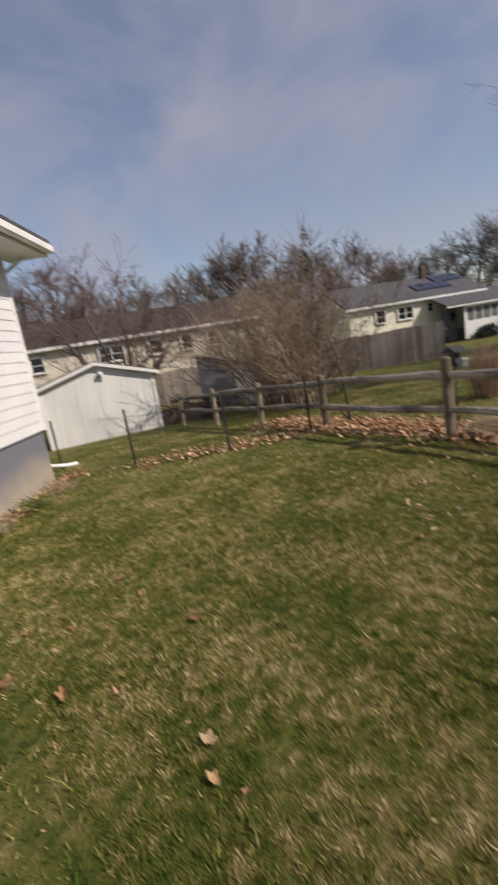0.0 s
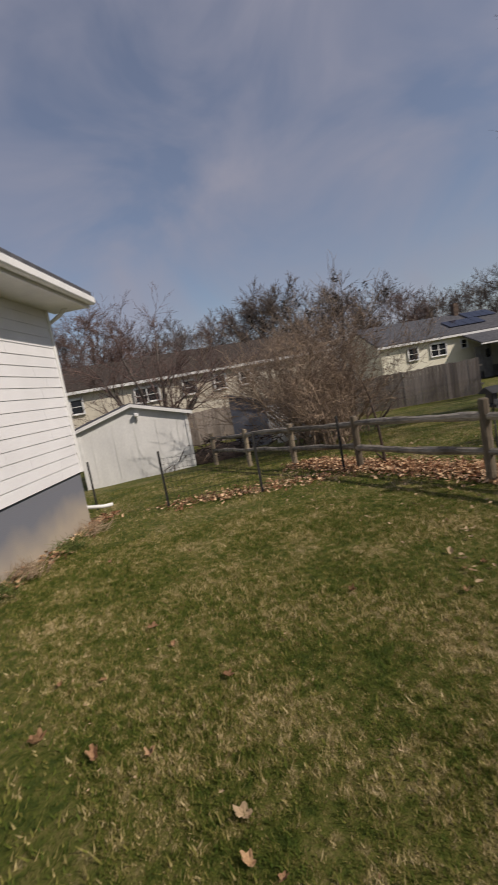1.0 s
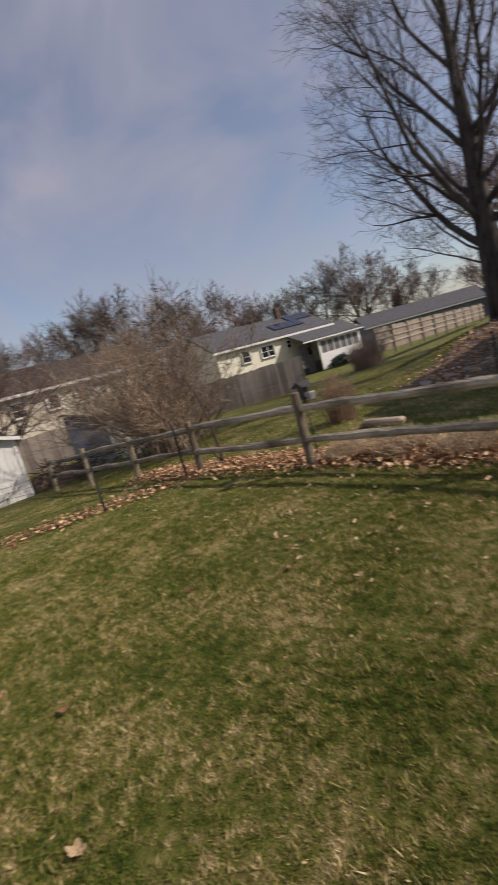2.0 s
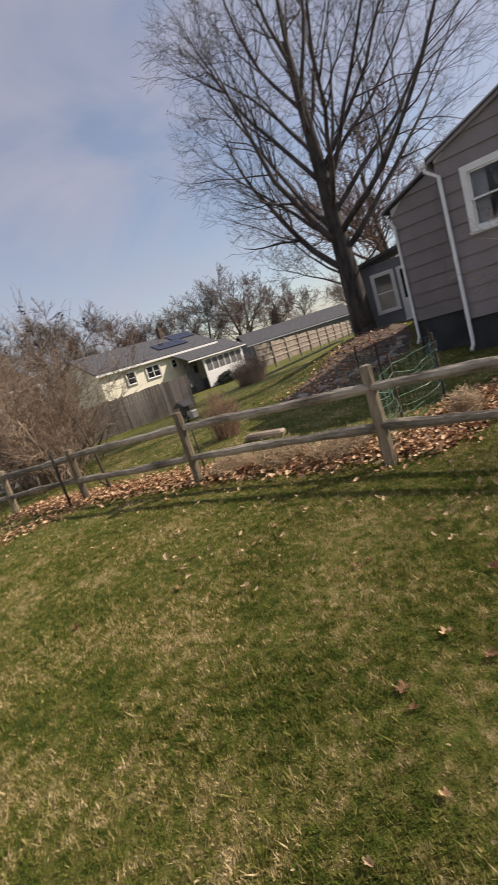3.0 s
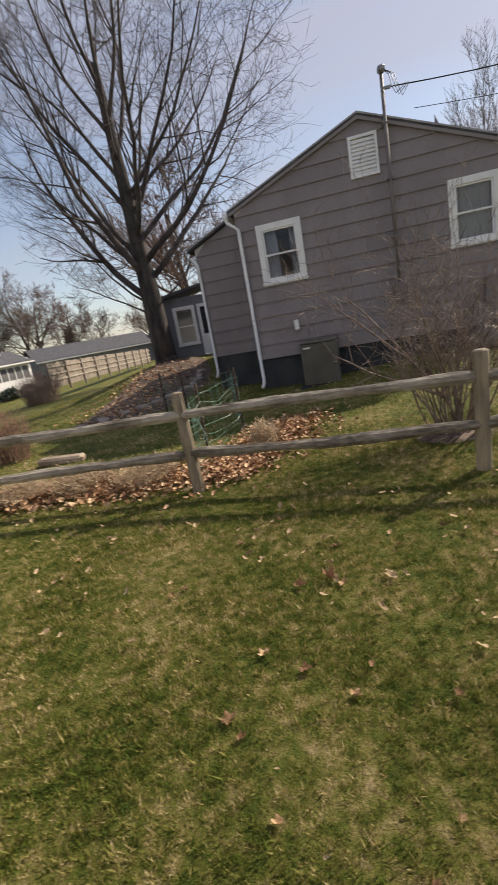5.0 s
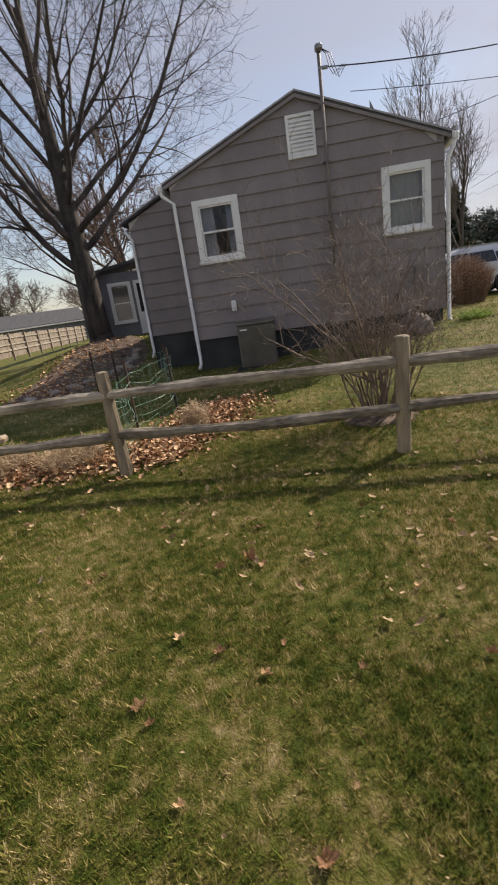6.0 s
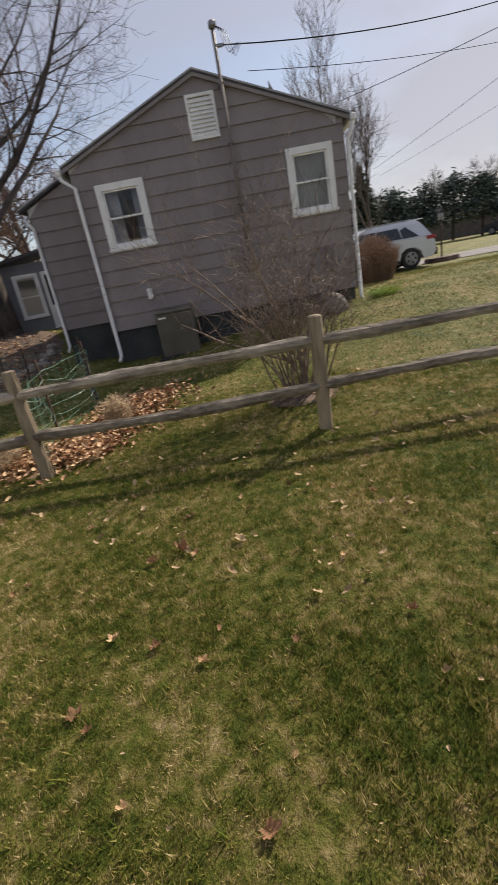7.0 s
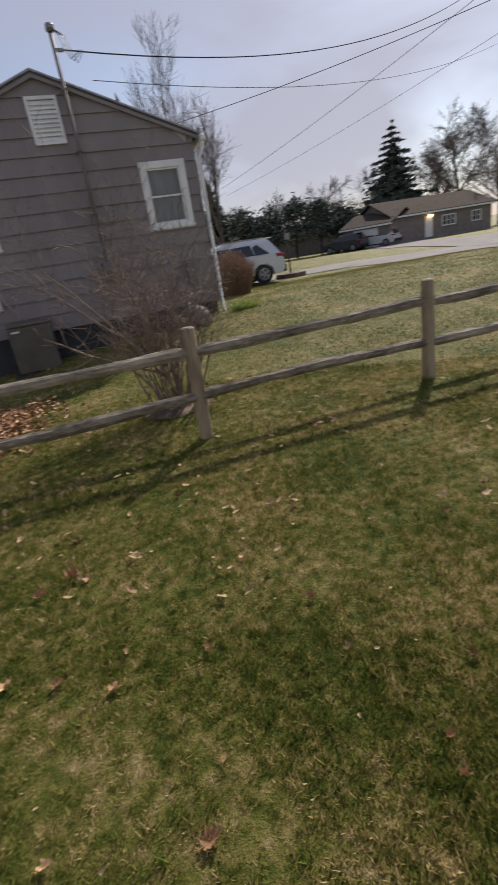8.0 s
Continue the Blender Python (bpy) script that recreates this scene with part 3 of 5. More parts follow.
# back porch
porch = thing("back_porch", pose(-6.62, 16.3, 0.48, 0, 0, 20), "grey enclosed back porch with white window and door", "porch")
part("wall", wall_cells(0, 3.6, 0.2, 2.35, [(0.42, 1.06, 0.70, 1.95), (1.22, 1.9, 0.2, 2.05)], 0, 0.12), "house_grey", porch)
part("back_wall", boxed(0, 3.6, 2.2, 2.3, 0.2, 2.35), "house_grey", porch)
part("side_wall", boxed(0, 0.12, 0.12, 2.2, 0.2, 2.35), "house_grey", porch)
part("foundation", boxed(0.02, 3.58, 0.02, 2.28, -0.5, 0.2), "concrete", porch)
sash_window(porch, 0.34, 1.14, 0.62, 2.03, trim=0.09, curtain=False)
pd = part("door", ring_frame(bmesh.new(), 1.23, 1.89, 0.21, 2.04, 0.11, -0.03, 0.03), "white_paint", porch, "white storm door")
part("pane", boxed(1.34, 1.78, 0.0, 0.01, 0.95, 1.93), "dark_glass", pd)
part("panel", boxed(1.34, 1.78, -0.01, 0.02, 0.32, 0.95), "white_paint", pd)
part("roof", prism(bmesh.new(), [(-0.25, 2.33), (3.7, 3.0), (3.7, 3.1), (-0.25, 2.43)], -0.25, 2.5), "shingle", porch)
part("bin", boxed(1.5, 1.85, -0.6, -0.25, 0.0, 0.55, bevel=0.05), "teal", porch, "teal plastic tub")

# ---- white house beside the lawn ----
white = thing("white_house", pose(-7.6, -0.75, 0.02, 0, 0, 158.8), "white vinyl-sided house on a grey painted foundation", "house")
WL = 11.5
part("foundation", boxed(-WL, -0.02, 0.03, 7.97, -0.6, 0.74), "found_grey", white, "grey painted block foundation with worn base")
part("wall", boxed(-WL, 0, 0.0, 8.0, 0.745, 3.30), "white_siding", white)
lap_boards(white, lambda z: -WL + 0.01, lambda z: -0.05, 0.73, 3.24, 0.15, "white_siding", proud=0.011, lengths=3.7, seed=2)
part("corner_post", boxed(-0.055, 0.02, -0.03, 0.05, 0.72, 3.26, bevel=0.008), "white_paint", white)
part("corner_post", boxed(-0.0, 0.02, 0.055, 7.9, 0.72, 3.26), "white_siding", white)
part("soffit", boxed(-WL - 0.2, 0.30, -0.55, -0.001, 3.25, 3.29), "white_paint", white, "white vented soffit")
part("fascia", boxed(-WL - 0.2, 0.31, -0.58, -0.552, 3.24, 3.40), "white_paint", white)
part("gutter", boxed(-WL - 0.2, 0.32, -0.69, -0.585, 3.28, 3.40, bevel=0.02), "white_paint", white, "white gutter")
for side in (0, 1):
    ys = (-0.64, 4.0) if side == 0 else (8.6, 4.0)
    bm = bmesh.new()
    vs = [bm.verts.new((x, y, z + t)) for t in (0.0, 0.09) for x in (-WL - 0.3, 0.34) for y, z in zip(ys, (3.39, 4.95))]
    for q in ((0, 1, 3, 2), (4, 6, 7, 5), (0, 2, 6, 4), (1, 5, 7, 3), (0, 4, 5, 1), (2, 3, 7, 6)):
        bm.faces.new([vs[k] for k in q])
    part("roof", bm, "shingle", white)
bm = bmesh.new()
vs = [bm.verts.new((x, y, z)) for x in (-0.06, 0.0) for y, z in ((0, 3.30), (8, 3.30), (4, 4.82))]
for q in ((0, 1, 2), (3, 5, 4), (0, 3, 4, 1), (1, 4, 5, 2), (2, 5, 3, 0)):
    bm.faces.new([vs[k] for k in q])
part("gable", bm, "white_siding", white)
pipe("downspout", [(0.06, -0.30, 3.26), (0.06, -0.16, 3.16), (0.055, 0.10, 3.02), (0.055, 0.12, 0.24), (0.07, 0.08, 0.12), (0.24, -0.12, 0.06), (0.34, -0.24, 0.05)], 0.032, "white_paint", white, "white downspout with splash elbow")

# ---- white shed ----
sx, sy0, sy1 = -13.65, -1.0, 2.2
shed = thing("white_shed", pose(sx, (sy0 + sy1) / 2, -0.62, 0, 0, 90), "white-painted wooden garden shed with low gable roof", "shed")
hw = (sy1 - sy0) / 2
part("wall", prism(bmesh.new(), [(-hw, 0.0), (hw, 0.0), (hw, 1.82), (0.0, 2.28), (-hw, 1.82)], 0.0, 3.2), "shed_white", shed)
for k in range(-2, 3):
    part("batten", boxed(k * 0.62 - 0.006, k * 0.62 + 0.006, -0.008, -0.001, 0.02, 1.85), "shed_white", shed)
for s in (-1, 1):
    part("roof", prism(bmesh.new(), [(0, 2.29), (0, 2.36), (s * (hw + 0.14), 1.85), (s * (hw + 0.14), 1.78)], -0.12, 3.3), "shingle", shed)
    part("rake_board", prism(bmesh.new(), [(0, 2.24), (0, 2.335), (s * (hw + 0.14), 1.825), (s * (hw + 0.14), 1.73)], -0.155, -0.122), "white_paint", shed)
    part("corner_board", boxed(*sorted((s * hw, s * (hw - 0.09))), -0.025, -0.002, 0.02, 1.80), "white_paint", shed)
lampb = part("floodlight", boxed(0.05, 0.18, -0.16, -0.03, 1.93, 2.05, bevel=0.03), "white_paint", shed, "white floodlight on the gable")
part("bracket", boxed(0.09, 0.14, -0.05, 0.0, 1.80, 1.94), "steel", lampb)

# ---- houses farther off ----
gable_house("beige_house", "long beige ranch house with brown shingle roof", pose(-27.6, -7.0, -1.0, 0, 0, 87), 21.0, 8.0, 4.05, 1.5, "beige", "shingle_brown",
            [(5.35, 6.15, 2.7, 3.65, 0), (8.9, 10.4, 2.7, 3.65, 1), (11.7, 12.6, 2.7, 3.65, 0), (13.6, 14.4, 2.7, 3.65, 0), (15.2, 16.0, 2.7, 3.65, 0)], base=1.0)
YO, YA = Vector((-29.6, 20.2)), radians(82)
y_along, y_front = Vector((math.cos(YA), math.sin(YA))), Vector((math.sin(YA), -math.cos(YA)))
yh = gable_house("yellow_house", "pale yellow house with dark roof and solar panels", pose(YO.x, YO.y, -0.9, 0, 0, 82), 11.4, 7.0, 3.62, 1.6, "yellow", "shingle",
                 [(2.1, 3.0, 2.15, 3.2, 0), (3.95, 5.35, 2.15, 3.2, 1), (6.5, 7.15, 2.4, 3.2, 0)], base=0.8)
part("chimney", boxed(8.5, 8.95, 3.1, 3.55, 4.7, 6.2), "mulch", yh, "dark brick chimney")
for a, b, ya, yb in ((6.4, 9.6, 0.8, 1.95), (8.9, 11.5, 2.0, 3.15)):
    bm = bmesh.new()
    for i in range(4):
        u0, u1 = a + (b - a) * i / 4 + 0.02, a + (b - a) * (i + 1) / 4 - 0.02
        q = [bm.verts.new((u, y, 3.62 + y * 1.6 / 3.5 + 0.22)) for u, y in ((u0, ya), (u1, ya), (u1, yb), (u0, yb))]
        f = bm.faces.new(q)
        ret = bmesh.ops.extrude_face_region(bm, geom=[f])
        bmesh.ops.translate(bm, vec=(0, 0, 0.04), verts=[g for g in ret["geom"] if isinstance(g, bmesh.types.BMVert)])
    part("solar_panel", bm, "solar", yh, "black solar panels")
so = YO + y_along * 7.5 + y_front * 2.0
sr = thing("sunroom", pose(so.x, so.y, -0.9, 0, 0, 82), "screened white sunroom with low grey roof", "porch")
screens = [(0.98 + 0.7 * k, 1.60 + 0.7 * k, 1.35, 2.3) for k in range(6)]
part("wall", wall_cells(0.75, 5.35, 0.0, 2.45, screens, 0, 0.1), "white_paint", sr)
part("side_wall", boxed(5.25, 5.35, 0.1, 2.0, 0, 2.9), "white_paint", sr)
part("entry_wall", boxed(0.0, 0.75, 0.9, 1.0, 0, 2.5), "screen", sr, "dim screened side entry")
part("door", boxed(-0.62, -0.05, 0.85, 0.9, 0.5, 2.4), "screen", sr, "dim screen door")
part("pane", boxed(0.28, 0.6, 0.86, 0.9, 1.5, 2.1), "dark_glass", sr)
for a, b, c, d in screens:
    part("screen_panel", boxed(a, b, 0.045, 0.055, c, d), "screen", sr)
part("fascia", prism(bmesh.new(), [(-0.9, 2.48), (5.6, 2.48), (5.6, 2.58), (-0.9, 2.58)], -0.35, -0.25), "white_paint", sr)
bm = bmesh.new()
vs = [bm.verts.new((x, y, z + t)) for t in (0, 0.1) for x in (-0.9, 5.6) for y, z in ((-0.3, 2.56), (2.3, 3.55))]
for q in ((0, 1, 3, 2), (4, 6, 7, 5), (0, 2, 6, 4), (1, 5, 7, 3), (0, 4, 5, 1), (2, 3, 7, 6)):
    bm.faces.new([vs[k] for k in q])
part("roof", bm, "shingle", sr)
gable_house("grey_ranch_house", "low grey house with dark roof behind the fence", pose(-36.5, 47.5, -0.7, 0, 0, 50), 15.0, 8.0, 2.1, 1.45, "house_grey", "shingle", [], base=0.3)
gable_house("long_grey_house", "long low grey house with white fascia in the distance", pose(-25, 58.0, -0.9, 0, 0, 40), 18.0, 8, 2.2, 1.5, "house_grey", "shingle", [(3, 4.2, 1.0, 2.0, 0), (8, 9.4, 1.0, 2.0, 1)], base=0.3)
fh = gable_house("tan_house", "low tan ranch house with a lit porch lamp", pose(32.6, 44.6, 0.02, 0, 0, -4), 12.2, 8, 2.75, 1.55, "tan", "shingle_brown",
                 [(5.9, 7.6, 1.1, 2.2, 2), (9.6, 10.8, 1.1, 2.2, 1)], base=0.25, doors=[(3.9, 4.8, 0.25, 2.3)])
part("porch_lamp", boxed(4.2, 4.65, -0.35, -0.12, 2.2, 2.42, bevel=0.05), "bulb", fh, "glowing porch lamp")
gable_house("tan_garage", "low tan garage with a gable roof", pose(29.3, 48.6, 0.0, 0, 0, -62), 5.4, 6, 2.3, 1.1, "tan", "shingle_brown", [], base=0.2, doors=[(1.2, 4.0, 0.2, 2.0)])
gable_house("low_brown_house", "low brown house far across the street", pose(24, 66, -0.1, 0, 0, -22), 13, 8, 2.6, 1.5, "tan", "shingle_brown", [], base=0.2)

# blue shed with lattice and a white tarp-like panel
bs = thing("blue_shed", pose(-15.9, 4.2, -0.75, 0, 0, 68), "slate-blue wooden shed with white lattice side", "shed")
part("wall", prism(bmesh.new(), [(0, 0), (1.25, 0), (1.25, 1.68), (0, 2.05)], 0, 1.0), "blue_grey", bs)
part("roof", prism(bmesh.new(), [(-0.12, 2.10), (1.4, 1.66), (1.4, 1.73), (-0.12, 2.17)], -0.15, 1.1), "shingle", bs)
lat = part("lattice_frame", ring_frame(bmesh.new(), 1.3, 2.1, 0.3, 1.55, 0.04, 0.0, 0.03), "white_paint", bs, "white lattice panel")
for s in (-1, 1):
    for k in range(-8, 16):
        c = k * 0.14
        pts = []
        for i in range(21):
            z = 0.34 + 1.17 * i / 20
            x = 1.34 + (c + s * (z - 0.34)) if s > 0 else 1.34 + c + (1.51 - z) * 1.0 - 0.0
            if 1.34 <= x <= 2.06:
                pts.append((x, 0.01 + 0.008 * s, z))
        if len(pts) > 2:
            pipe("slat", [pts[0], pts[-1]], 0.012, "white_paint", lat, sides=4)
part("panel", boxed(1.5, 3.3, -0.5, -0.44, 0.1, 0.75, bevel=0.01), "shed_white", bs, "white panel leaning at the base")

# ---- split-rail fence ----
POSTS = [(6.2, 3.9), (3.68, 3.94), (1.18, 3.96), (-1.42, 3.98), (-4.03, 3.84), (-6.57, 3.63), (-8.6, 3.3), (-10.6, 2.95), (-12.7, 2.6)]
LEAN = [(0, 0), (0.0, 0.01), (0.01, 0.0), (-0.035, 0.05), (0.0, 0.0), (0.0, 0.0), (0.02, 0), (0, 0), (0, 0)]
rail_fence = thing("split_rail_fence", pose(0, 3.9, 0), "weathered two-rail split-rail wooden fence on the lawn", "fence")
frng = random.Random(5)
tops = []
for (x, y), (lx, ly) in zip(POSTS, LEAN):
    g = gz(x, y)
    h = 1.0 if x > -5 else 0.92
    n = 9
    pts = [Vector((x + lx * k / n * 2, y - 3.9 + ly * k / n * 2, g - 0.25 + (h + 0.25) * k / n)) for k in range(n + 1)]
    rad = [0.066 * (1 - 0.10 * k / n) for k in range(n + 1)]
    pts.append(pts[-1] + Vector((0, 0, 0.012)))
    rad.append(0.045)
    v, f = tubes([(pts, rad)], 9, 0.07, frng)
    raw("post", v, f, "post", rail_fence, smooth=False)
    tops.append((pts, g))
for (pa, ga), (pb, gb) in zip(tops, tops[1:]):
    for hgt in (0.80, 0.40):
        a, b = pa[5].copy(), pb[5].copy()
        a.z, b.z = ga + hgt + frng.uniform(-0.015, 0.015), gb + hgt + frng.uniform(-0.015, 0.015)
        d = (b - a).normalized()
        a, b = a - d * 0.07, b + d * 0.07
        n = 14
        off = frng.uniform(-0.03, 0.03)
        side = 0.03 * (1 if hgt > 0.5 else -1)
        pts = [a.lerp(b, k / n) + Vector((0, side * 0.3 + 0.008 * math.sin(k * 0.9 + off * 50), off * math.sin(math.pi * k / n) + frng.uniform(-0.004, 0.004))) for k in range(n + 1)]
        rad = [0.036 if k in (0, n) else 0.052 + 0.006 * math.sin(k * 0.8 + off * 90) for k in range(n + 1)]
        v, f = tubes([(pts, rad)], 8, 0.10, frng)
        raw("rail", v, f, "rail", rail_fence)

# ---- wire fence on stakes ----
STAKES = [(-9.3, -0.72), (-7.62, 0.47), (-6.85, 1.92), (-6.75, 3.4)]
wire_fence = thing("wire_fence", pose(-7.6, 1, 0), "low black wire garden fence on dark metal stakes", "fence")
for x, y in STAKES:
    g = gz(x, y)
    st = part("stake", box(box(bmesh.new(), x + 7.6 - 0.018, x + 7.6 + 0.018, y - 1.004, y - 0.996, g - 0.15, g + 0.98),
                           x + 7.6 - 0.004, x + 7.6 + 0.004, y - 0.996, y - 0.966, g - 0.15, g + 0.98), "black", wire_fence)
for (xa, ya), (xb, yb) in zip(STAKES[1:], STAKES[2:]):
    L = math.hypot(xb - xa, yb - ya)
    lines = []
    for k in range(9):
        z = 0.04 + 0.1 * k
        lines.append(([Vector((xa + 7.6 + (xb - xa) * t, ya - 1 + (yb - ya) * t, gz(xa + (xb - xa) * t, ya + (yb - ya) * t) + z + 0.015 * math.sin(9 * t + k))) for t in (0, 0.25, 0.5, 0.75, 1)], [0.0026] * 5))
    for k in range(int(L / 0.08)):
        t = k * 0.08 / L
        p = Vector((xa + 7.6 + (xb - xa) * t, ya - 1 + (yb - ya) * t, gz(xa + (xb - xa) * t, ya + (yb - ya) * t)))
        lines.append(([p, p + Vector((0, 0, 0.86))], [0.0024] * 2))
    raw("wire_panel", *tubes(lines, 3), "black", wire_fence)

# sagging green wire round the garden bed
GW = [(-1.55, 4.3), (-1.75, 5.3), (-1.55, 6.4), (-1.9, 7.4), (-2.7, 7.2), (-3.4, 7.9), (-4.3, 8.6)]
garden_wire = thing("garden_wire_fence", pose(-2, 6, 0), "sagging green wire garden fence on thin stakes", "fence")
grng = random.Random(8)
for (xa, ya), (xb, yb) in zip(GW, GW[1:]):
    g = gz(xa, ya)
    part("stake", boxed(xa + 2 - 0.012, xa + 2 + 0.012, ya - 6 - 0.012, ya - 6 + 0.012, g - 0.1, g + 0.92), "rust", garden_wire)
    lines = []
    for k in range(8):
        s = grng.uniform(0.02, 0.11)
        lines.append(([Vector((xa + 2 + (xb - xa) * t + 0.05 * math.sin(7 * t + k), ya - 6 + (yb - ya) * t, gz(xa + (xb - xa) * t, ya + (yb - ya) * t) + 0.06 + 0.105 * k - s * math.sin(math.pi * t))) for t in (0, 0.2, 0.4, 0.6, 0.8, 1)], [0.0032] * 6))
    for k in range(9):
        t = k / 9
        p = Vector((xa + 2 + (xb - xa) * t + 0.03 * math.sin(7 * t), ya - 6 + (yb - ya) * t, gz(xa + (xb - xa) * t, ya + (yb - ya) * t)))
        lines.append(([p, p + Vector((grng.uniform(-0.05, 0.05), 0, 0.8))], [0.0016] * 2))
    for one in lines:
        raw("wire", *tubes([one], 3), "green_wire", garden_wire)


# ---- plank fences ----
def plank_fence(name, label, a, b, height, material, width, za=None, zb=None, rails=False, hgt_post=0.1):
    a, b = Vector(a), Vector(b)
    L = (b - a).length
    ang = math.degrees(math.atan2(b.y - a.y, b.x - a.x))
    za, zb = (gz(*a) if za is None else za), (gz(*b) if zb is None else zb)
    f = thing(name, pose(a.x, a.y, 0, 0, 0, ang), label, "fence")
    n = int(L / width)
    proto = {}
    rng = random.Random(3)
    for k in range(n):
        z = za + (zb - za) * k / n
        kind = rng.randrange(4)
        if kind not in proto:
            ob = part("plank", boxed(0.004, width - 0.004, 0, 0.02, 0, height + 0.015 * kind), material, f)
            proto[kind] = ob.data
        else:
            ob = new("plank", proto[kind])
            ob.parent = f
        ob.location = (k * width, 0.004 * kind, z + 0.03)
    for k in range(int(L / 2.4) + 1):
        x = min(k * 2.4, L)
        z = za + (zb - za) * x / L
        part("post", boxed(x - 0.05, x + 0.05, -0.10 if rails else 0.03, -0.005 if rails else 0.13, z - 0.2, z + height + hgt_post, bevel=0.01), "plank" if rails else "plank_light", f)
    for h in (0.3, 0.55, 0.85) if rails else (0.3, 0.8):
        y0, y1 = (-0.045, -0.004) if rails else (0.03, 0.07)
        raw("rail", [(0, y0, za + height * h), (0, y1, za + height * h), (L, y1, zb + height * h), (L, y0, zb + height * h),
                     (0, y0, za + height * h + 0.09), (0, y1, za + height * h + 0.09), (L, y1, zb + height * h + 0.09), (L, y0, zb + height * h + 0.09)],
            [(0, 1, 2, 3), (7, 6, 5, 4), (0, 4, 5, 1), (1, 5, 6, 2), (2, 6, 7, 3), (3, 7, 4, 0)], "plank_light", f)
    return f


plank_fence("plank_fence", "grey weathered wooden privacy fence at the yard's end", (-20.4, 11.6), (-16.75, 16.6), 1.72, "plank", 0.16, -0.86, -0.74)
plank_fence("plank_fence", "grey weathered wooden privacy fence at the yard's end", (-23.5, 1.0), (-20.4, 11.6), 1.72, "plank", 0.16, -1.0, -0.86)
plank_fence("plank_fence", "brown wooden fence with rails and posts beyond the tree", (-15.3, 20.5), (-20.3, 43.1), 1.25, "plank_pale", 0.25, 0.04, -0.49, rails=True)


# ---- trees and shrubs without leaves ----
def grow(lines, rng, p, d, L, r, lvl, spec):
    n = spec["n"][lvl]
    pts, rad = [p.copy()], [r]
    end = r * spec["taper"][lvl]
    jit, up = spec["jit"][lvl], spec["up"][lvl]
    for i in range(n):
        d = (d + Vector((rng.gauss(0, jit), rng.gauss(0, jit), rng.gauss(0, jit) + up))).normalized()
        p = p + d * (L / n)
        pts.append(p.copy())
        rad.append(r + (end - r) * (i + 1) / n)
    lines.setdefault(lvl, []).append((pts, rad))
    if lvl + 1 >= len(spec["n"]):
        return
    for k in range(spec["kids"][lvl]):
        t = rng.uniform(spec["from"][lvl], 1.0) if k else 1.0
        i = min(n - 1, int(t * n))
        q = pts[i].lerp(pts[i + 1], t * n - i) if i < n else pts[-1]
        base = (pts[i + 1] - pts[i]).normalized()
        side = base.cross(Vector((rng.uniform(-1, 1), rng.uniform(-1, 1), rng.uniform(-1, 1)))).normalized()
        a = radians(rng.uniform(*spec["angle"][lvl])) * (0.35 if k == 0 else 1)
        nd = base * math.cos(a) + side * math.sin(a)
        rr = max(spec["min"], (rad[i] * 0.5 + rad[i + 1] * 0.5) * rng.uniform(*spec["thin"]))
        grow(lines, rng, q, nd, L * rng.uniform(*spec["len"][lvl]) * (1.3 - 0.6 * t if spec.get("round") else 1), rr, lvl + 1, spec)


def woody(name, label, m, stems, spec, seed, trunk_mat="bark", twig_mat="twig", category="tree", group=""):
    """A leafless tree or shrub: stems are (foot, direction, length, radius, level)."""
    rng = random.Random(seed)
    lines = {}
    for p, d, L, r, lvl in stems:
        grow(lines, rng, Vector(p), Vector(d).normalized(), L, r, lvl, spec)
    t = thing(name, m, label, category, group)
    lo = min(lines)
    if category == "tree":
        raw("trunk", *tubes(lines[lo], 9, 0.04, rng), trunk_mat, t, smooth=True)
    else:
        for one in lines[lo]:
            raw("stem", *tubes([one], 7, 0.04, rng), trunk_mat, t, smooth=True)
    vs, fs = [], []
    for lvl in sorted(lines):
        if lvl > lo:
            v, f = tubes(lines[lvl], (0, 6, 5, 4, 3, 3)[lvl] if lvl < 6 else 3)
            k = len(vs)
            vs += v
            fs += [tuple(i + k for i in q) for q in f]
    raw("crown", vs, fs, twig_mat, t, smooth=True)
    return t


SPEC_BIG = dict(n=(9, 9, 6, 5, 4), taper=(0.26, 0.16, 0.3, 0.35, 0.5), jit=(0.0, 0.085, 0.13, 0.16, 0.18), up=(0.0, 0.066, 0.05, 0.04, 0.03),
                kids=(0, 11, 7, 5), angle=((20, 45), (28, 52), (28, 58), (28, 62)), len=((0.8, 1.0), (0.26, 0.44), (0.38, 0.6), (0.4, 0.7)),
                thin=(0.33, 0.54), min=0.0055, round=1)
SPEC_BIG["from"] = (0.5, 0.22, 0.22, 0.2)
way = Vector((-0.03, 0.0, 1.0)).normalized()
across, beyond = Vector((0.915, 0.405, 0)), Vector((-0.405, 0.915, 0))
stems = [((0, 0, -0.3), tuple(way), 9.6, 0.42, 0), ((0, 0, -0.3), (0.02, 0.03, 1), 1.1, 0.56, 0)]
BOUGHS = [(2.1, 180, 54, 6.4, 0.13), (3.2, 190, 60, 5.2, 0.08), (5.2, 5, 46, 6.6, 0.08), (2.7, 10, 50, 7.0, 0.12), (2.4, 90, 46, 6.5, 0.10), (3.0, 215, 48, 6.8, 0.12), (3.3, 325, 52, 7.6, 0.12), (4.0, 20, 50, 7.6, 0.10), (4.7, 345, 46, 7.2, 0.09), (1.7, 175, 82, 3.2, 0.04), (2.0, 200, 72, 3.6, 0.045), (1.9, 350, 74, 3.2, 0.04)]
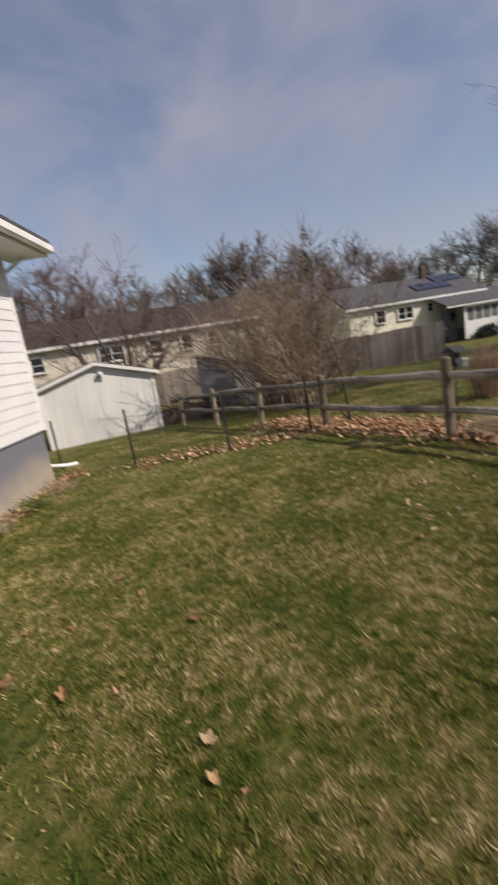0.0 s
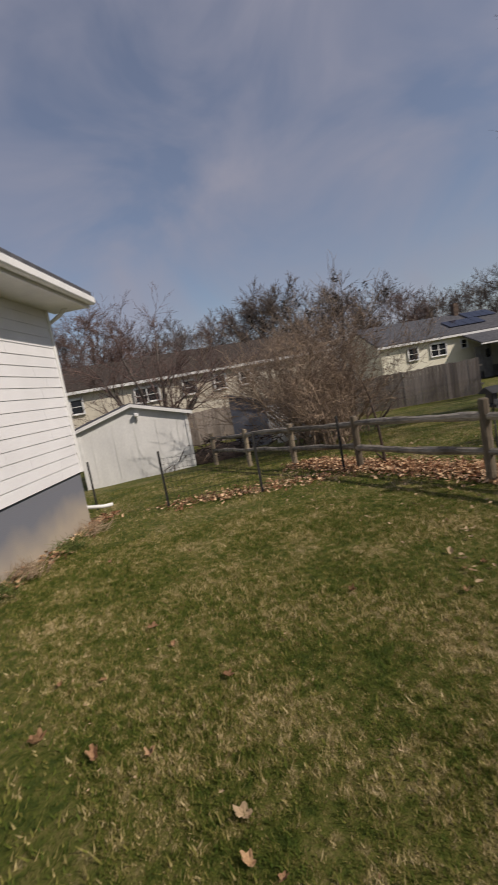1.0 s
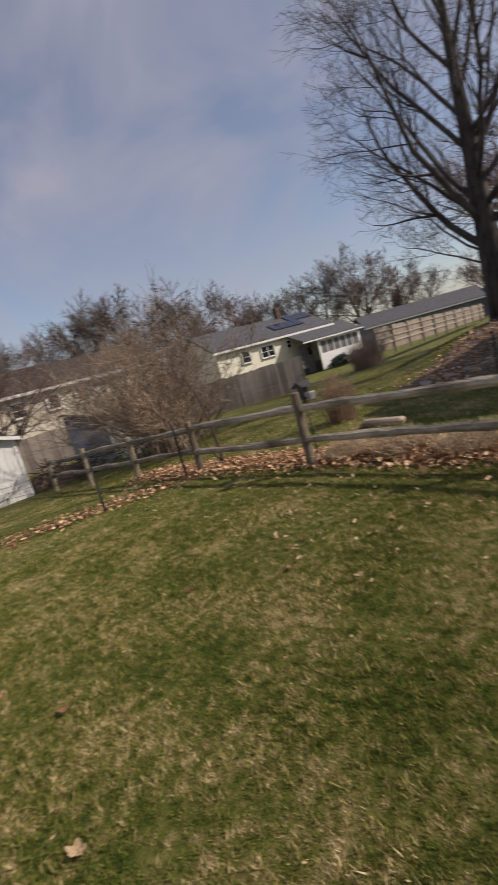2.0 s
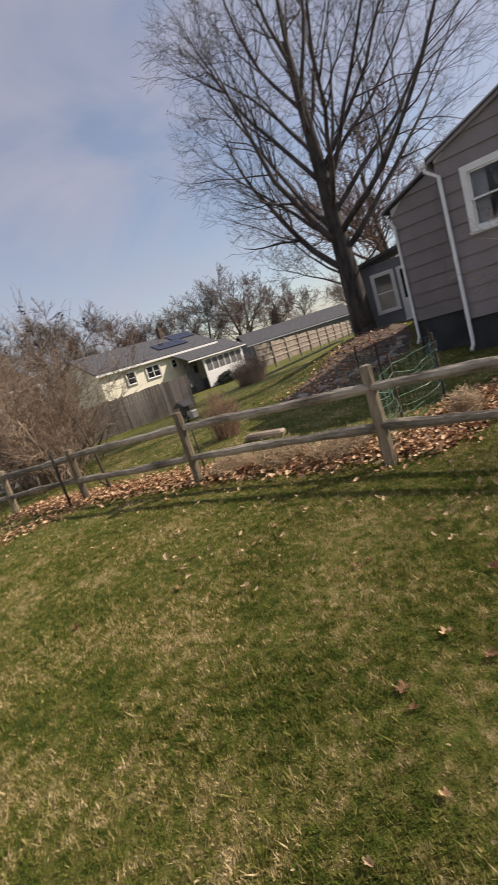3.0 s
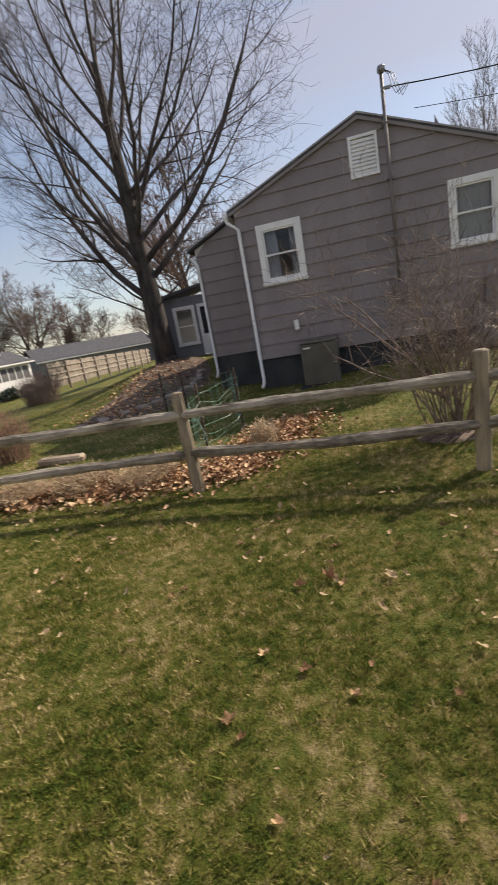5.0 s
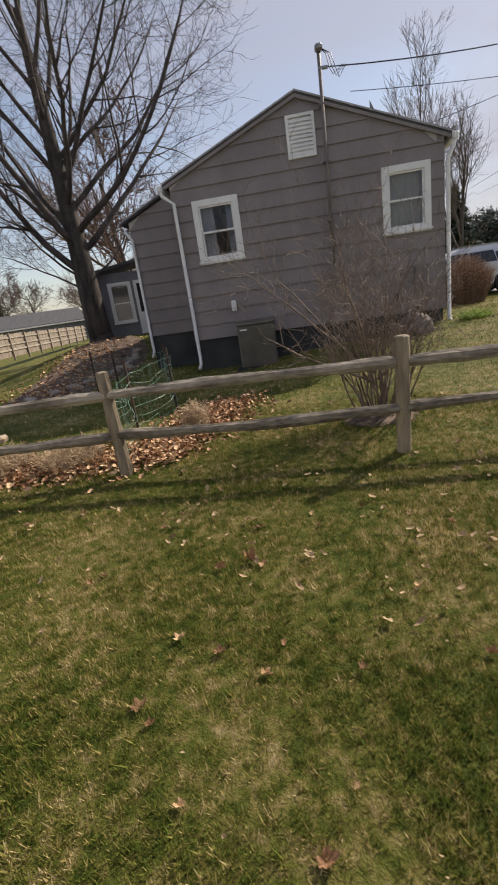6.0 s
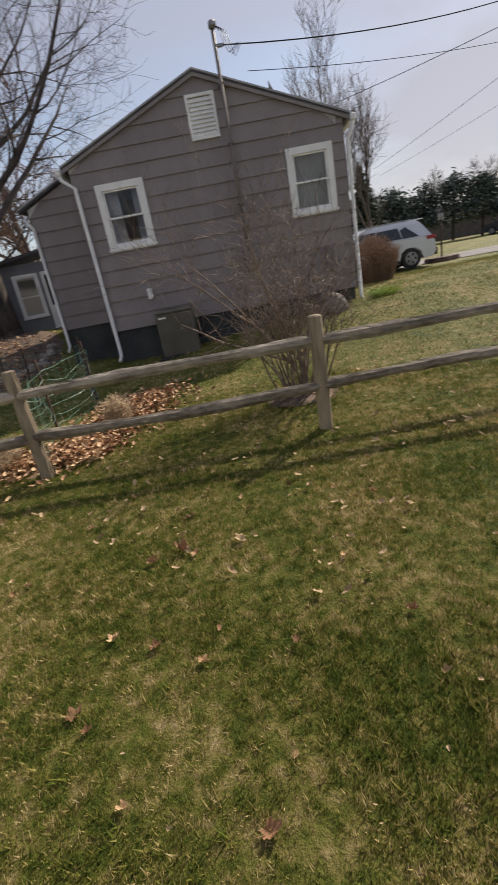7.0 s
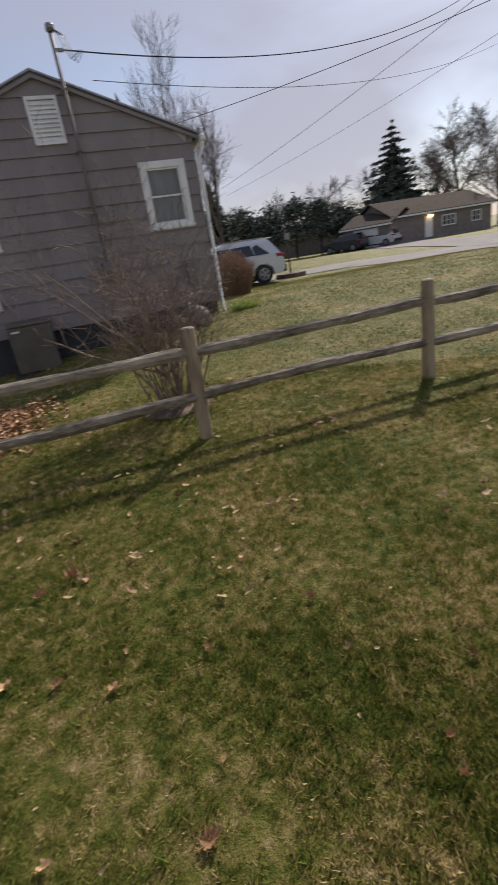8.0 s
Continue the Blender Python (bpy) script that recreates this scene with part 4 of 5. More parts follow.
BOUGHS += [(3.6 + 0.45 * k, 150 + 137.5 * k, 46 - 1.9 * k, 7.2 - 0.12 * k, 0.10 - 0.003 * k) for k in range(12)]
for h, az, tilt, L, r in BOUGHS:
    out = across * math.cos(radians(az)) + beyond * math.sin(radians(az))
    d = out * math.sin(radians(tilt)) + Vector((0, 0, math.cos(radians(tilt))))
    stems.append((tuple(way * (h + 0.3) + Vector((0, 0, -0.3))), tuple(d), L, r, 1))
woody("maple_tree", "tall leafless maple with dark spreading limbs", pose(-6.5, 15.5, gz(-6.5, 15.5)), stems, SPEC_BIG, 11, "maple", "maple_twig")

SPEC_MID = dict(n=(6, 6, 5, 4), taper=(0.4, 0.25, 0.3, 0.4), jit=(0.04, 0.10, 0.14, 0.16), up=(0.02, 0.05, 0.04, 0.03), kids=(17, 11, 9),
                angle=((26, 58), (28, 52), (26, 55)), len=((0.42, 0.66), (0.36, 0.56), (0.36, 0.62)), thin=(0.35, 0.6), min=0.017, round=1)
SPEC_MID["from"] = (0.22, 0.2, 0.15)
protos = []
for k, (mt, lb) in enumerate((("far_twig", "leafless grey-brown tree in the distance"), ("twig", "leafless dark tree in the distance"),
                              ("far_twig_red", "leafless reddish-twigged tree in the distance"), ("far_twig", "leafless pale grey tree in the distance"))):
    protos.append([mt, lb, k])
BACK = [(-60, -7, 14, 2), (-59, 0, 15.5, 2), (-60, 5, 14.5, 2), (-62, 10, 12, 1), (-57, 15, 13, 0), (-56, 18, 14, 1), (-55, 22, 16, 0), (-53, 26, 15.5, 3), (-51.5, 30, 15, 0), (-50, 33, 13, 1),
        (-48, 36, 11, 2), (-45, 39.5, 10.5, 0), (-43, 41.5, 9.5, 1), (-40, 44.5, 12, 0), (-36.5, 47, 13.0, 3), (-33, 49.5, 9, 2), (-30, 52, 8, 1), (-25, 55, 8, 2), (-20, 57, 9, 2),
        (-64, 24, 17, 1), (-58, 32, 14, 3), (-52, 42, 12, 1), (-47, 47, 12, 0), (-40, 53, 12, 2), (-66, 12, 15, 0), (-68, -3, 16, 1),
        (-8.2, 25, 11, 2),
        (39, 46, 10.5, 1), (41, 44.5, 13, 0), (44, 42, 12, 1), (47, 39, 12, 3), (30, 53, 8, 2), (25, 56, 8, 0), (18, 57, 7.5, 1), (36, 55, 9, 3)]
made, tall = {}, {}
for k, (x, y, h, sort) in enumerate(BACK):
    if x < -20 or x > 15:
        x, y, h = x * 1.3, y * 1.3, h * 1.27
    z = gz(x, y) - 0.1
    if sort not in made:
        mt, lb, _ = protos[sort]
        made[sort] = woody("bare_tree", lb, pose(x, y, z), [((0, 0, 0), (0, 0, 1), 7.5, 0.20, 0)], SPEC_MID, 30 + sort, "bark", mt, group="bare trees in the distance")
        ob = made[sort]
        tall[sort] = max(v.co.z for c in ob.children for v in c.data.vertices)
    else:
        ob = copy_thing(made[sort], pose(x, y, z, 0, 0, 77 * k))
    ob.scale = Vector((1.1, 1.1, 1)) * (h / tall[sort])

SPEC_SLIM = dict(SPEC_MID, kids=(15, 9, 7), min=0.010, up=(0.02, 0.12, 0.09, 0.06), angle=((18, 40), (22, 44), (24, 50)))
for x, y, h, seed in ((8.6, 34, 15.5, 131), (11.3, 35, 12.0, 132)):
    woody("bare_tree", "slender leafless tree with fine upright twigs behind the house", pose(x, y, gz(x, y) - 0.1), [((0, 0, 0), (0.02, 0, 1), h * 0.62, 0.17, 0)], SPEC_SLIM, seed, "bark", "far_twig")

# brushwood under the tree line
brng = random.Random(21)
lines = []
for k in range(1500):
    u = brng.random()
    x, y = -76 + 30 * u + brng.gauss(0, 3), -8 + 56 * u ** 1.1 + brng.gauss(0, 3)
    g, h = gz(x, y), brng.uniform(1.6, 5.0) * (1 - 0.45 * u)
    a = Vector((x, y, g))
    for _ in range(3):
        b = a + Vector((brng.gauss(0, 0.35), brng.gauss(0, 0.35), 1)) * h * brng.uniform(0.5, 1.1)
        c = a.lerp(b, 0.5) + Vector((brng.gauss(0, 0.3), brng.gauss(0, 0.3), 0))
        lines.append(([a, c, b], [0.05, 0.035, 0.012]))
        for q in range(3):
            e = c.lerp(b, q / 3)
            lines.append(([e, e + Vector((brng.gauss(0, 0.45), brng.gauss(0, 0.45), brng.uniform(0.2, 1.0)))], [0.022, 0.01]))
brush = raw("brushwood", *tubes(lines, 3), "far_twig")
tagged(brush, "leafless grey-brown brushwood along the far tree line", "brush", kind="stuff")

# ornamental tree by the beige house and the big thicket beyond the fence
SPEC_ORN = dict(SPEC_MID, kids=(9, 8, 6), min=0.007, jit=(0.08, 0.14, 0.18, 0.22), up=(0.05, 0.05, 0.03, 0.02))
woody("ornamental_tree", "small leafless reddish ornamental tree behind the shed", pose(-19.6, 2.0, gz(-19.6, 2)),
      [((0, 0, 0), (dx, dy, 1), L, 0.09, 0) for dx, dy, L in ((0.0, 0.15, 4.9), (0.1, 0.55, 4.4), (0, -0.6, 4.3), (0.3, -0.2, 4.5), (-0.2, 1.0, 3.6), (0.1, -1.0, 3.6))], SPEC_ORN, 51, "bark", "far_twig_red")
SPEC_BUSH = dict(n=(6, 5, 4, 3), taper=(0.4, 0.35, 0.4, 0.5), jit=(0.10, 0.15, 0.2, 0.22), up=(0.02, 0.02, 0.02, 0.0), kids=(6, 5, 3),
                 angle=((15, 45), (20, 55), (20, 60)), len=((0.3, 0.55), (0.35, 0.6), (0.4, 0.7)), thin=(0.4, 0.65), min=0.0045)
SPEC_BUSH["from"] = (0.3, 0.2, 0.15)
SPEC_THICK = dict(SPEC_BUSH, min=0.0058, thin=(0.4, 0.62), kids=(6, 5, 3), jit=(0.07, 0.13, 0.17, 0.2), up=(-0.012, 0.03, 0.03, 0.02))
trng = random.Random(61)
for x, y, n, h, sp, seed, lb in ((-12.2, 5.6, 34, 2.75, 0.48, 62, "tall arching leafless lilac thicket with grey-tan stems"), (-12.5, 6.9, 22, 2.5, 0.45, 63, "tall tangled leafless thicket with grey stems"),
                                 (-12.8, 5.5, 13, 2.7, 0.45, 64, "arching leafless shrub by the blue shed"), (-11.0, 5.6, 16, 1.7, 0.5, 65, "low leafless shrub among leaf litter"),
                                 (-10.2, 5.0, 12, 1.7, 0.4, 66, "low leafless shrub among leaf litter"),
                                 (-16.6, 5.9, 16, 3.0, 0.4, 67, "tall tangled leafless thicket behind the blue shed")):
    st = [((trng.gauss(0, 0.3), trng.gauss(0, 0.3), -0.1), (trng.gauss(0, sp), trng.gauss(0, sp), 1), h * trng.uniform(0.65, 1.15), trng.uniform(0.018, 0.042), 0) for _ in range(n)]
    bush = woody("bare_thicket", lb, pose(x, y, gz(x, y)), st, SPEC_THICK, seed, "twig_grey", "twig_grey", "shrub", "thicket beyond the fence")
    if h > 2.7:
        # dark dry seed heads on the highest tips
        tips = sorted((v.co.copy() for c in bush.children if c.name.startswith("crown") for v in c.data.vertices), key=lambda q: -q.z)[:1600:60]
        vs, fs = [], []
        for q in tips:
            for _ in range(26):
                c = q + Vector((trng.gauss(0, 0.05), trng.gauss(0, 0.05), trng.gauss(0.02, 0.07)))
                e = [Vector((trng.gauss(0, 0.025), trng.gauss(0, 0.025), trng.gauss(0, 0.025))) for _ in range(3)]
                k = len(vs)
                vs += [c + g for g in e]
                fs.append((k, k + 1, k + 2))
        tagged(raw("seed_cluster", vs, fs, "maple", bush), "dark dry seed heads at the branch tips", kind="stuff")
# shrub behind the fence, with many stems
SPEC_FOR = dict(SPEC_BUSH, kids=(5, 4, 2), min=0.0024, jit=(0.07, 0.15, 0.2, 0.22), up=(0.0, 0.01, 0.01, 0.0))
SPEC_FOR["from"] = (0.45, 0.2, 0.15)
st = []
for _ in range(34):
    a, b = trng.gauss(0, 0.105), trng.gauss(0, 0.09)
    st.append(((a, b, -0.08), (a * 1.0 + trng.gauss(0.0, 0.13), b * 1.1 + trng.gauss(0, 0.16), 1), trng.uniform(0.8, 1.45), trng.uniform(0.009, 0.018), 0))
st += [((-0.05, 0, 0.4), (-1.0, -0.1, 0.7), 1.3, 0.017, 0), ((-0.05, 0, 0.5), (-0.8, 0.1, 0.8), 1.45, 0.016, 0), ((0.05, 0, 0.45), (0.55, 0.0, 1.0), 1.2, 0.015, 0), ((-0.1, 0, 0.4), (-0.55, -0.2, 1.0), 1.5, 0.015, 0),
       ((0.0, 0.05, 0.4), (0.4, 0.3, 1.0), 1.5, 0.014, 0), ((-0.05, -0.05, 0.6), (-0.35, -0.3, 1.0), 1.3, 0.014, 0)]
woody("bare_shrub", "leafless many-stemmed shrub with reddish-brown twigs", pose(1.16, 5.08, gz(1.16, 5.08)), st, SPEC_FOR, 71, "shrub_twig", "shrub_twig", "shrub")
# mulch ring under it
mr = bmesh.new()
bmesh.ops.create_icosphere(mr, subdivisions=3, radius=1)
for v in mr.verts:
    k = 1 + 0.15 * noise.noise(v.co * 2.1)
    v.co = Vector((v.co.x * 0.42 * k, v.co.y * 0.34 * k, v.co.z * 0.03 + 0.012 * noise.noise(v.co * 7)))
ob = part("mulch_mound", mr, "mulch", None, smooth=True)
ob.location = (1.14, 5.06, gz(1.14, 5.06) - 0.005)
tagged(ob, "dark mulch and leaf litter round the shrub's foot", "mulch")

# mulch bed between the wing and the maple
vs, fs = [], []
for i in range(10):
    for k in range(40):
        a = 6.283 * k / 40
        q = (i / 9) * (1 + 0.16 * noise.noise((2 * math.cos(a), 2 * math.sin(a), 5.0)))
        x, y = -5.5 + 1.55 * q * math.cos(a) - 0.12 * q * math.sin(a) * 4, 12.1 + 4.0 * q * math.sin(a)
        vs.append((x, y, gz(x, y) + 0.045 * (1 - (i / 9) ** 4) + 0.02 * noise.noise((x * 3, y * 3, 0)) - 0.01 * (i == 9)))
for i in range(9):
    for k in range(40):
        fs.append((i * 40 + k, i * 40 + (k + 1) % 40, (i + 1) * 40 + (k + 1) % 40, (i + 1) * 40 + k))
tagged(raw("mulch_bed", vs, fs, "mulch", smooth=True), "dark brown mulch bed under the maple", "mulch")

# feathery brown bushes
def tuft(name, label, x, y, w, h, n, material, seed, twig=None, category="shrub"):
    rng = random.Random(seed)
    t = thing(name, pose(x, y, gz(x, y)), label, category)
    lines = []
    for _ in range(n):
        a, s = rng.uniform(0, 6.283), rng.random() ** 0.6
        foot = Vector((0.35 * w * s * math.cos(a), 0.35 * w * s * math.sin(a), -0.03))
        tip = Vector((0.55 * w * s * math.cos(a), 0.55 * w * s * math.sin(a), h * (1 - 0.35 * s * s) * rng.uniform(0.75, 1.05)))
        mid = foot.lerp(tip, 0.6) + Vector((rng.gauss(0, 0.03), rng.gauss(0, 0.03), 0.02))
        lines.append(([foot, mid, tip], [0.006, 0.004, 0.002]))
        for _ in range(3):
            q = foot.lerp(tip, rng.uniform(0.4, 1.0))
            lines.append(([q, q + Vector((rng.gauss(0, 0.09), rng.gauss(0, 0.09), rng.uniform(-0.02, 0.12)))], [0.003, 0.0015]))
    raw("foliage", *tubes(lines, 3), material, t)
    return t


tuft("brown_bush", "rounded rusty-brown dormant bush by the house corner", 4.5, 12.9, 1.25, 1.15, 1300, "tan_bush", 81)
tuft("brown_bush", "wispy reddish-brown dormant bush on the lawn", -5.7, 6.4, 0.8, 0.95, 170, "brown_bush", 82)
tuft("brown_bush", "dense brown hedge shrub by the far fence", -15.6, 20.0, 2.2, 1.7, 700, "twig_red", 83)
tuft("dry_grass_clump", "clump of straw-coloured dead grass by the fence", -3.0, 4.35, 0.7, 0.28, 260, "straw", 84, category="grass")
tuft("dry_grass_clump", "clump of straw-coloured dead grass by the fence", -3.7, 4.2, 0.6, 0.24, 220, "straw", 85, category="grass")
tuft("dry_grass_clump", "clump of straw-coloured dead grass by the fence", -2.2, 4.4, 0.7, 0.26, 240, "straw", 86, category="grass")
tuft("dry_grass_clump", "tan dead grass clump beside the wire", -0.95, 5.1, 0.35, 0.4, 120, "straw", 87, category="grass")
tuft("fresh_plants", "bright yellow-green spring plants at the house corner", 3.6, 9.45, 0.55, 0.12, 160, "fresh", 88, category="plant")
for k, (x, y) in enumerate(((-6.2, -1.0), (-5.4, -1.4), (-4.8, -1.65), (-7.0, -0.75))):
    tuft("flower_bed_weeds", "dry stalks and green shoots in the bed", x, y, 0.5, 0.16, 60, "straw" if k % 2 else "dull_green", 90 + k, category="plant")

# evergreens
def spruce(name, label, x, y, h, w, seed, layers=26):
    rng = random.Random(seed)
    t = thing(name, pose(x, y, gz(x, y)), label, "tree")
    raw("trunk", *tubes([([Vector((0, 0, 0)), Vector((0, 0, h))], [h * 0.018, 0.02])], 6), "bark", t)
    vs, fs = [], []
    for i in range(layers):
        u = i / (layers - 1)
        z, r = h * (0.10 + 0.9 * u), w * (1 - u) ** 0.85 + 0.1
        for k in range(int(7 + 8 * (1 - u))):
            a = rng.uniform(0, 6.283)
            rr = r * rng.uniform(0.6, 1.1)
            for s in range(9):
                q = (s + rng.random()) / 9
                c = Vector((math.cos(a) * rr * q, math.sin(a) * rr * q, z - rr * 0.25 * q + 0.12 * rr * q * q))
                size = rr * 0.22 * (1.25 - q) + 0.22
                for _ in range(2):
                    d1 = Vector((rng.gauss(0, 1), rng.gauss(0, 1), rng.gauss(-0.3, 0.5))).normalized() * size
                    d2 = Vector((rng.gauss(0, 1), rng.gauss(0, 1), rng.gauss(0, 0.5))).normalized() * size * 0.5
                    n = len(vs)
                    vs += [c - d2, c + d1, c + d2, c - d1 * 0.4]
                    fs.append((n, n + 1, n + 2, n + 3))
    raw("crown", vs, fs, "needles", t)
    return t


spruce("spruce_tree", "tall dark green spruce across the street", 42.8, 58.1, 14.0, 7.6, 1, layers=20)
spruce("spruce_tree", "dark green spruce beside the street", 13.2, 43, 7.2, 2.6, 2)
def pine(label, x, y, h, w, seed):
    """A rounded evergreen: a trunk and uneven clumps of needles with gaps."""
    rng = random.Random(seed)
    t = thing("pine_tree", pose(x, y, gz(x, y)), label, "tree", "distant evergreen row")
    raw("trunk", *tubes([([Vector((0, 0, 0)), Vector((0.1, 0, h * 0.95))], [h * 0.025, 0.05])], 6), "bark", t)
    vs, fs = [], []
    for _ in range(46):
        u = rng.uniform(0.18, 1.0)
        a = rng.uniform(0, 6.283)
        r = w * (1.05 - u) ** 0.5 * rng.uniform(0.2, 1.0)
        mid = Vector((r * math.cos(a), r * math.sin(a), h * (0.25 + 0.7 * u) * rng.uniform(0.8, 1.0)))
        for _ in range(38):
            c = mid + Vector((rng.gauss(0, 0.3 * w), rng.gauss(0, 0.3 * w), rng.gauss(0, 0.09 * h))) * 0.6
            d1 = Vector((rng.gauss(0, 1), rng.gauss(0, 1), rng.gauss(0.2, 0.6))).normalized() * rng.uniform(0.2, 0.42)
            d2 = Vector((rng.gauss(0, 1), rng.gauss(0, 1), rng.gauss(0, 0.6))).normalized() * rng.uniform(0.08, 0.2)
            n = len(vs)
            vs += [c - d2, c + d1, c + d2, c - d1 * 0.6]
            fs.append((n, n + 1, n + 2, n + 3))
    raw("crown", vs, fs, "needles", t)


for k, (x, y, h, w) in enumerate(((20.5, 56.5, 6.6, 3.0), (23.5, 55.5, 6.0, 3.2), (26.3, 54.5, 7.0, 3.0), (28.8, 53, 6.4, 3.0), (17, 57, 6.0, 3.0), (31.5, 52.5, 5.4, 2.8), (10.5, 50, 5.8, 2.6),
                                  (-47, 71, 7.5, 1.5), (14, 58, 6.2, 3.2), (22, 60, 7.0, 3.2), (33.5, 55, 5.0, 2.8), (38, 52, 5.2, 2.6))):
    pine("dark rounded evergreen in the distant tree row", x, y, h, w, 10 + k)

for k, (x, y, h) in enumerate(((-25.6, 29.4, 0.8), (-25.6, 31.6, 0.8), (-25.4, 33.4, 1.2))):
    pine("small dark evergreen bush beside the sunroom", x, y, h, 0.8, 40 + k)

# ---- things beyond the fence ----
prng = random.Random(77)
pile = thing("brush_pile", pose(-14.4, 3.2, gz(-14.4, 3.2)), "dark heap of cut branches and leaves by the shed", "brush")
lines = []
for _ in range(260):
    a = Vector((prng.gauss(0, 0.55), prng.gauss(0, 0.75), abs(prng.gauss(0, 0.28))))
    d = Vector((prng.gauss(0, 1), prng.gauss(0, 1), prng.gauss(0, 0.35))).normalized() * prng.uniform(0.3, 0.9)
    lines.append(([a - d * 0.5, a + Vector((0, 0, prng.uniform(-0.03, 0.06))), a + d * 0.5], [0.02, 0.016, 0.008]))
raw("heap", *tubes(lines, 4), "rust", pile)
bm = bmesh.new()
bmesh.ops.create_icosphere(bm, subdivisions=3, radius=1)
for v in bm.verts:
    k = 1 + 0.3 * noise.noise(v.co * 2.3)
    v.co = Vector((v.co.x * 0.8 * k, v.co.y * 1.1 * k, v.co.z * 0.45 * k))
part("leaf_mound", bm, "mulch", pile, smooth=True)
# bird feeder on a pole
bf = thing("bird_feeder", pose(-4.25, 4.2, gz(-4.25, 4.2)), "black metal bird feeder on a thin pole", "bird feeder")
pipe("pole", [(0, 0, -0.1), (0, 0, 0.95)], 0.011, "black", bf)
part("tray", boxed(-0.10, 0.10, -0.08, 0.08, 0.86, 0.89, bevel=0.008), "black", bf)
part("body", boxed(-0.055, 0.055, -0.05, 0.05, 0.89, 1.03, bevel=0.01), "black", bf)
part("roof", prism(bmesh.new(), [(-0.12, 1.03), (0.12, 1.03), (0.0, 1.11)], -0.10, 0.10), "black", bf)
part("side_box", boxed(0.06, 0.17, -0.05, 0.06, 0.84, 0.95, bevel=0.01), "steel", bf)
# dead sapling by the fence
woody("dead_sapling", "short dead brown sapling with forked twigs", pose(-6.35, 3.98, gz(-6.35, 4)),
      [((0, 0, -0.1), (0.03, 0, 1), 1.25, 0.034, 0), ((0, 0, 0.75), (0.5, 0, 0.8), 0.4, 0.024, 1), ((0, 0, 0.1), (-0.6, 0, 0.6), 0.45, 0.02, 1)],
      dict(SPEC_BUSH, kids=(1, 1, 0)), 95, "rust", "rust", "shrub")
# flat log and stones
def rock(name, label, x, y, sx_, sy_, sz_, material, seed, z=None, category="stone", group=""):
    bm = bmesh.new()
    bmesh.ops.create_icosphere(bm, subdivisions=3, radius=1)
    for v in bm.verts:
        k = 1 + 0.22 * noise.noise(v.co * 1.4 + Vector((seed * 3.1, 0, 0))) + 0.06 * noise.noise(v.co * 5)
        v.co = Vector((v.co.x * sx_ * k, v.co.y * sy_ * k, v.co.z * sz_ * k))
    ob = part(name, bm, material, None, smooth=True)
    ob.location = (x, y, (gz(x, y) if z is None else z) + sz_ * 0.55)
    ob.rotation_euler = (0, 0, seed * 1.7)
    return tagged(ob, label, category, group)


rock("boulder", "rounded grey-brown boulder by the foundation", 2.45, 9.1, 0.34, 0.26, 0.26, "boulder", 3)
lg = part("flat_log", boxed(-0.36, 0.36, -0.10, 0.10, -0.02, 0.10, bevel=0.03), "log", None)
lg.location, lg.rotation_euler = (-4.28, 5.75, gz(-4.28, 5.75)), (0, 0.02, 0.12)
tagged(lg, "split log lying on the grass", "log")
for k in range(13):
    u = k / 12
    x = -5.6 + 1.5 * u + 0.9 * math.sin(u * 3)
    y = 8.2 + 5.2 * u
    rock("edging_stone", "flat tan edging stone round the garden bed", x - 0.6, y, 0.17 + 0.05 * (k % 3), 0.12, 0.07, "stone", k + 5, category="stone", group="edging stones round the bed")
# air conditioner
ac = thing("air_conditioner", pose(-0.57, 9.62, gz(-0.57, 9.4) - 0.05), "tan-grey outdoor air conditioner unit beside the foundation", "air conditioner")
part("pad", boxed(-0.45, 0.45, -0.4, 0.4, -0.15, 0.05), "found_dark", ac)
cab = part("cabinet", boxed(-0.36, 0.36, -0.33, 0.33, 0.052, 0.89, bevel=0.03), "ac", ac)
part("top_grille", boxed(-0.37, 0.37, -0.34, 0.34, 0.892, 0.94, bevel=0.015), "ac", ac)
part("label_plate", boxed(-0.30, -0.16, -0.352, -0.346, 0.80, 0.83), "white_paint", ac)
for k in range(15):
    x = -0.32 + k * 0.64 / 14
    part("fin", boxed(x - 0.008, x + 0.008, -0.343, -0.334, 0.1, 0.86), "ac", cab)
pipe("line_set", [(0.37, 0.1, 0.3), (0.5, 0.2, 0.5), (0.52, 0.43, 0.75)], 0.025, "black", ac)

# ---- street side ----
def strip(name, label, pts, width, material, lift, category):
    """A paved strip that follows the ground."""
    vs, fs = [], []
    P = [Vector(p) for p in pts]
    dense = [P[i].lerp(P[i + 1], k / 12) for i in range(len(P) - 1) for k in range(12)] + [P[-1]]
    n = 7
    for i, p in enumerate(dense):
        d = (dense[min(i + 1, len(dense) - 1)] - dense[max(i - 1, 0)]).normalized()
        s = Vector((-d.y, d.x))
        for k in range(n):
            wide = np.interp(i, np.linspace(0, len(dense) - 1, len(width)), width)
            q = p + s * wide * (k / (n - 1) - 0.5)
            vs.append((q.x, q.y, gz(q.x, q.y) + lift))
    for i in range(len(dense) - 1):
        for k in range(n - 1):
            fs.append((i * n + k, i * n + k + 1, (i + 1) * n + k + 1, (i + 1) * n + k))
    return tagged(raw(name, vs, fs, material, smooth=True), label, category, kind="structure")


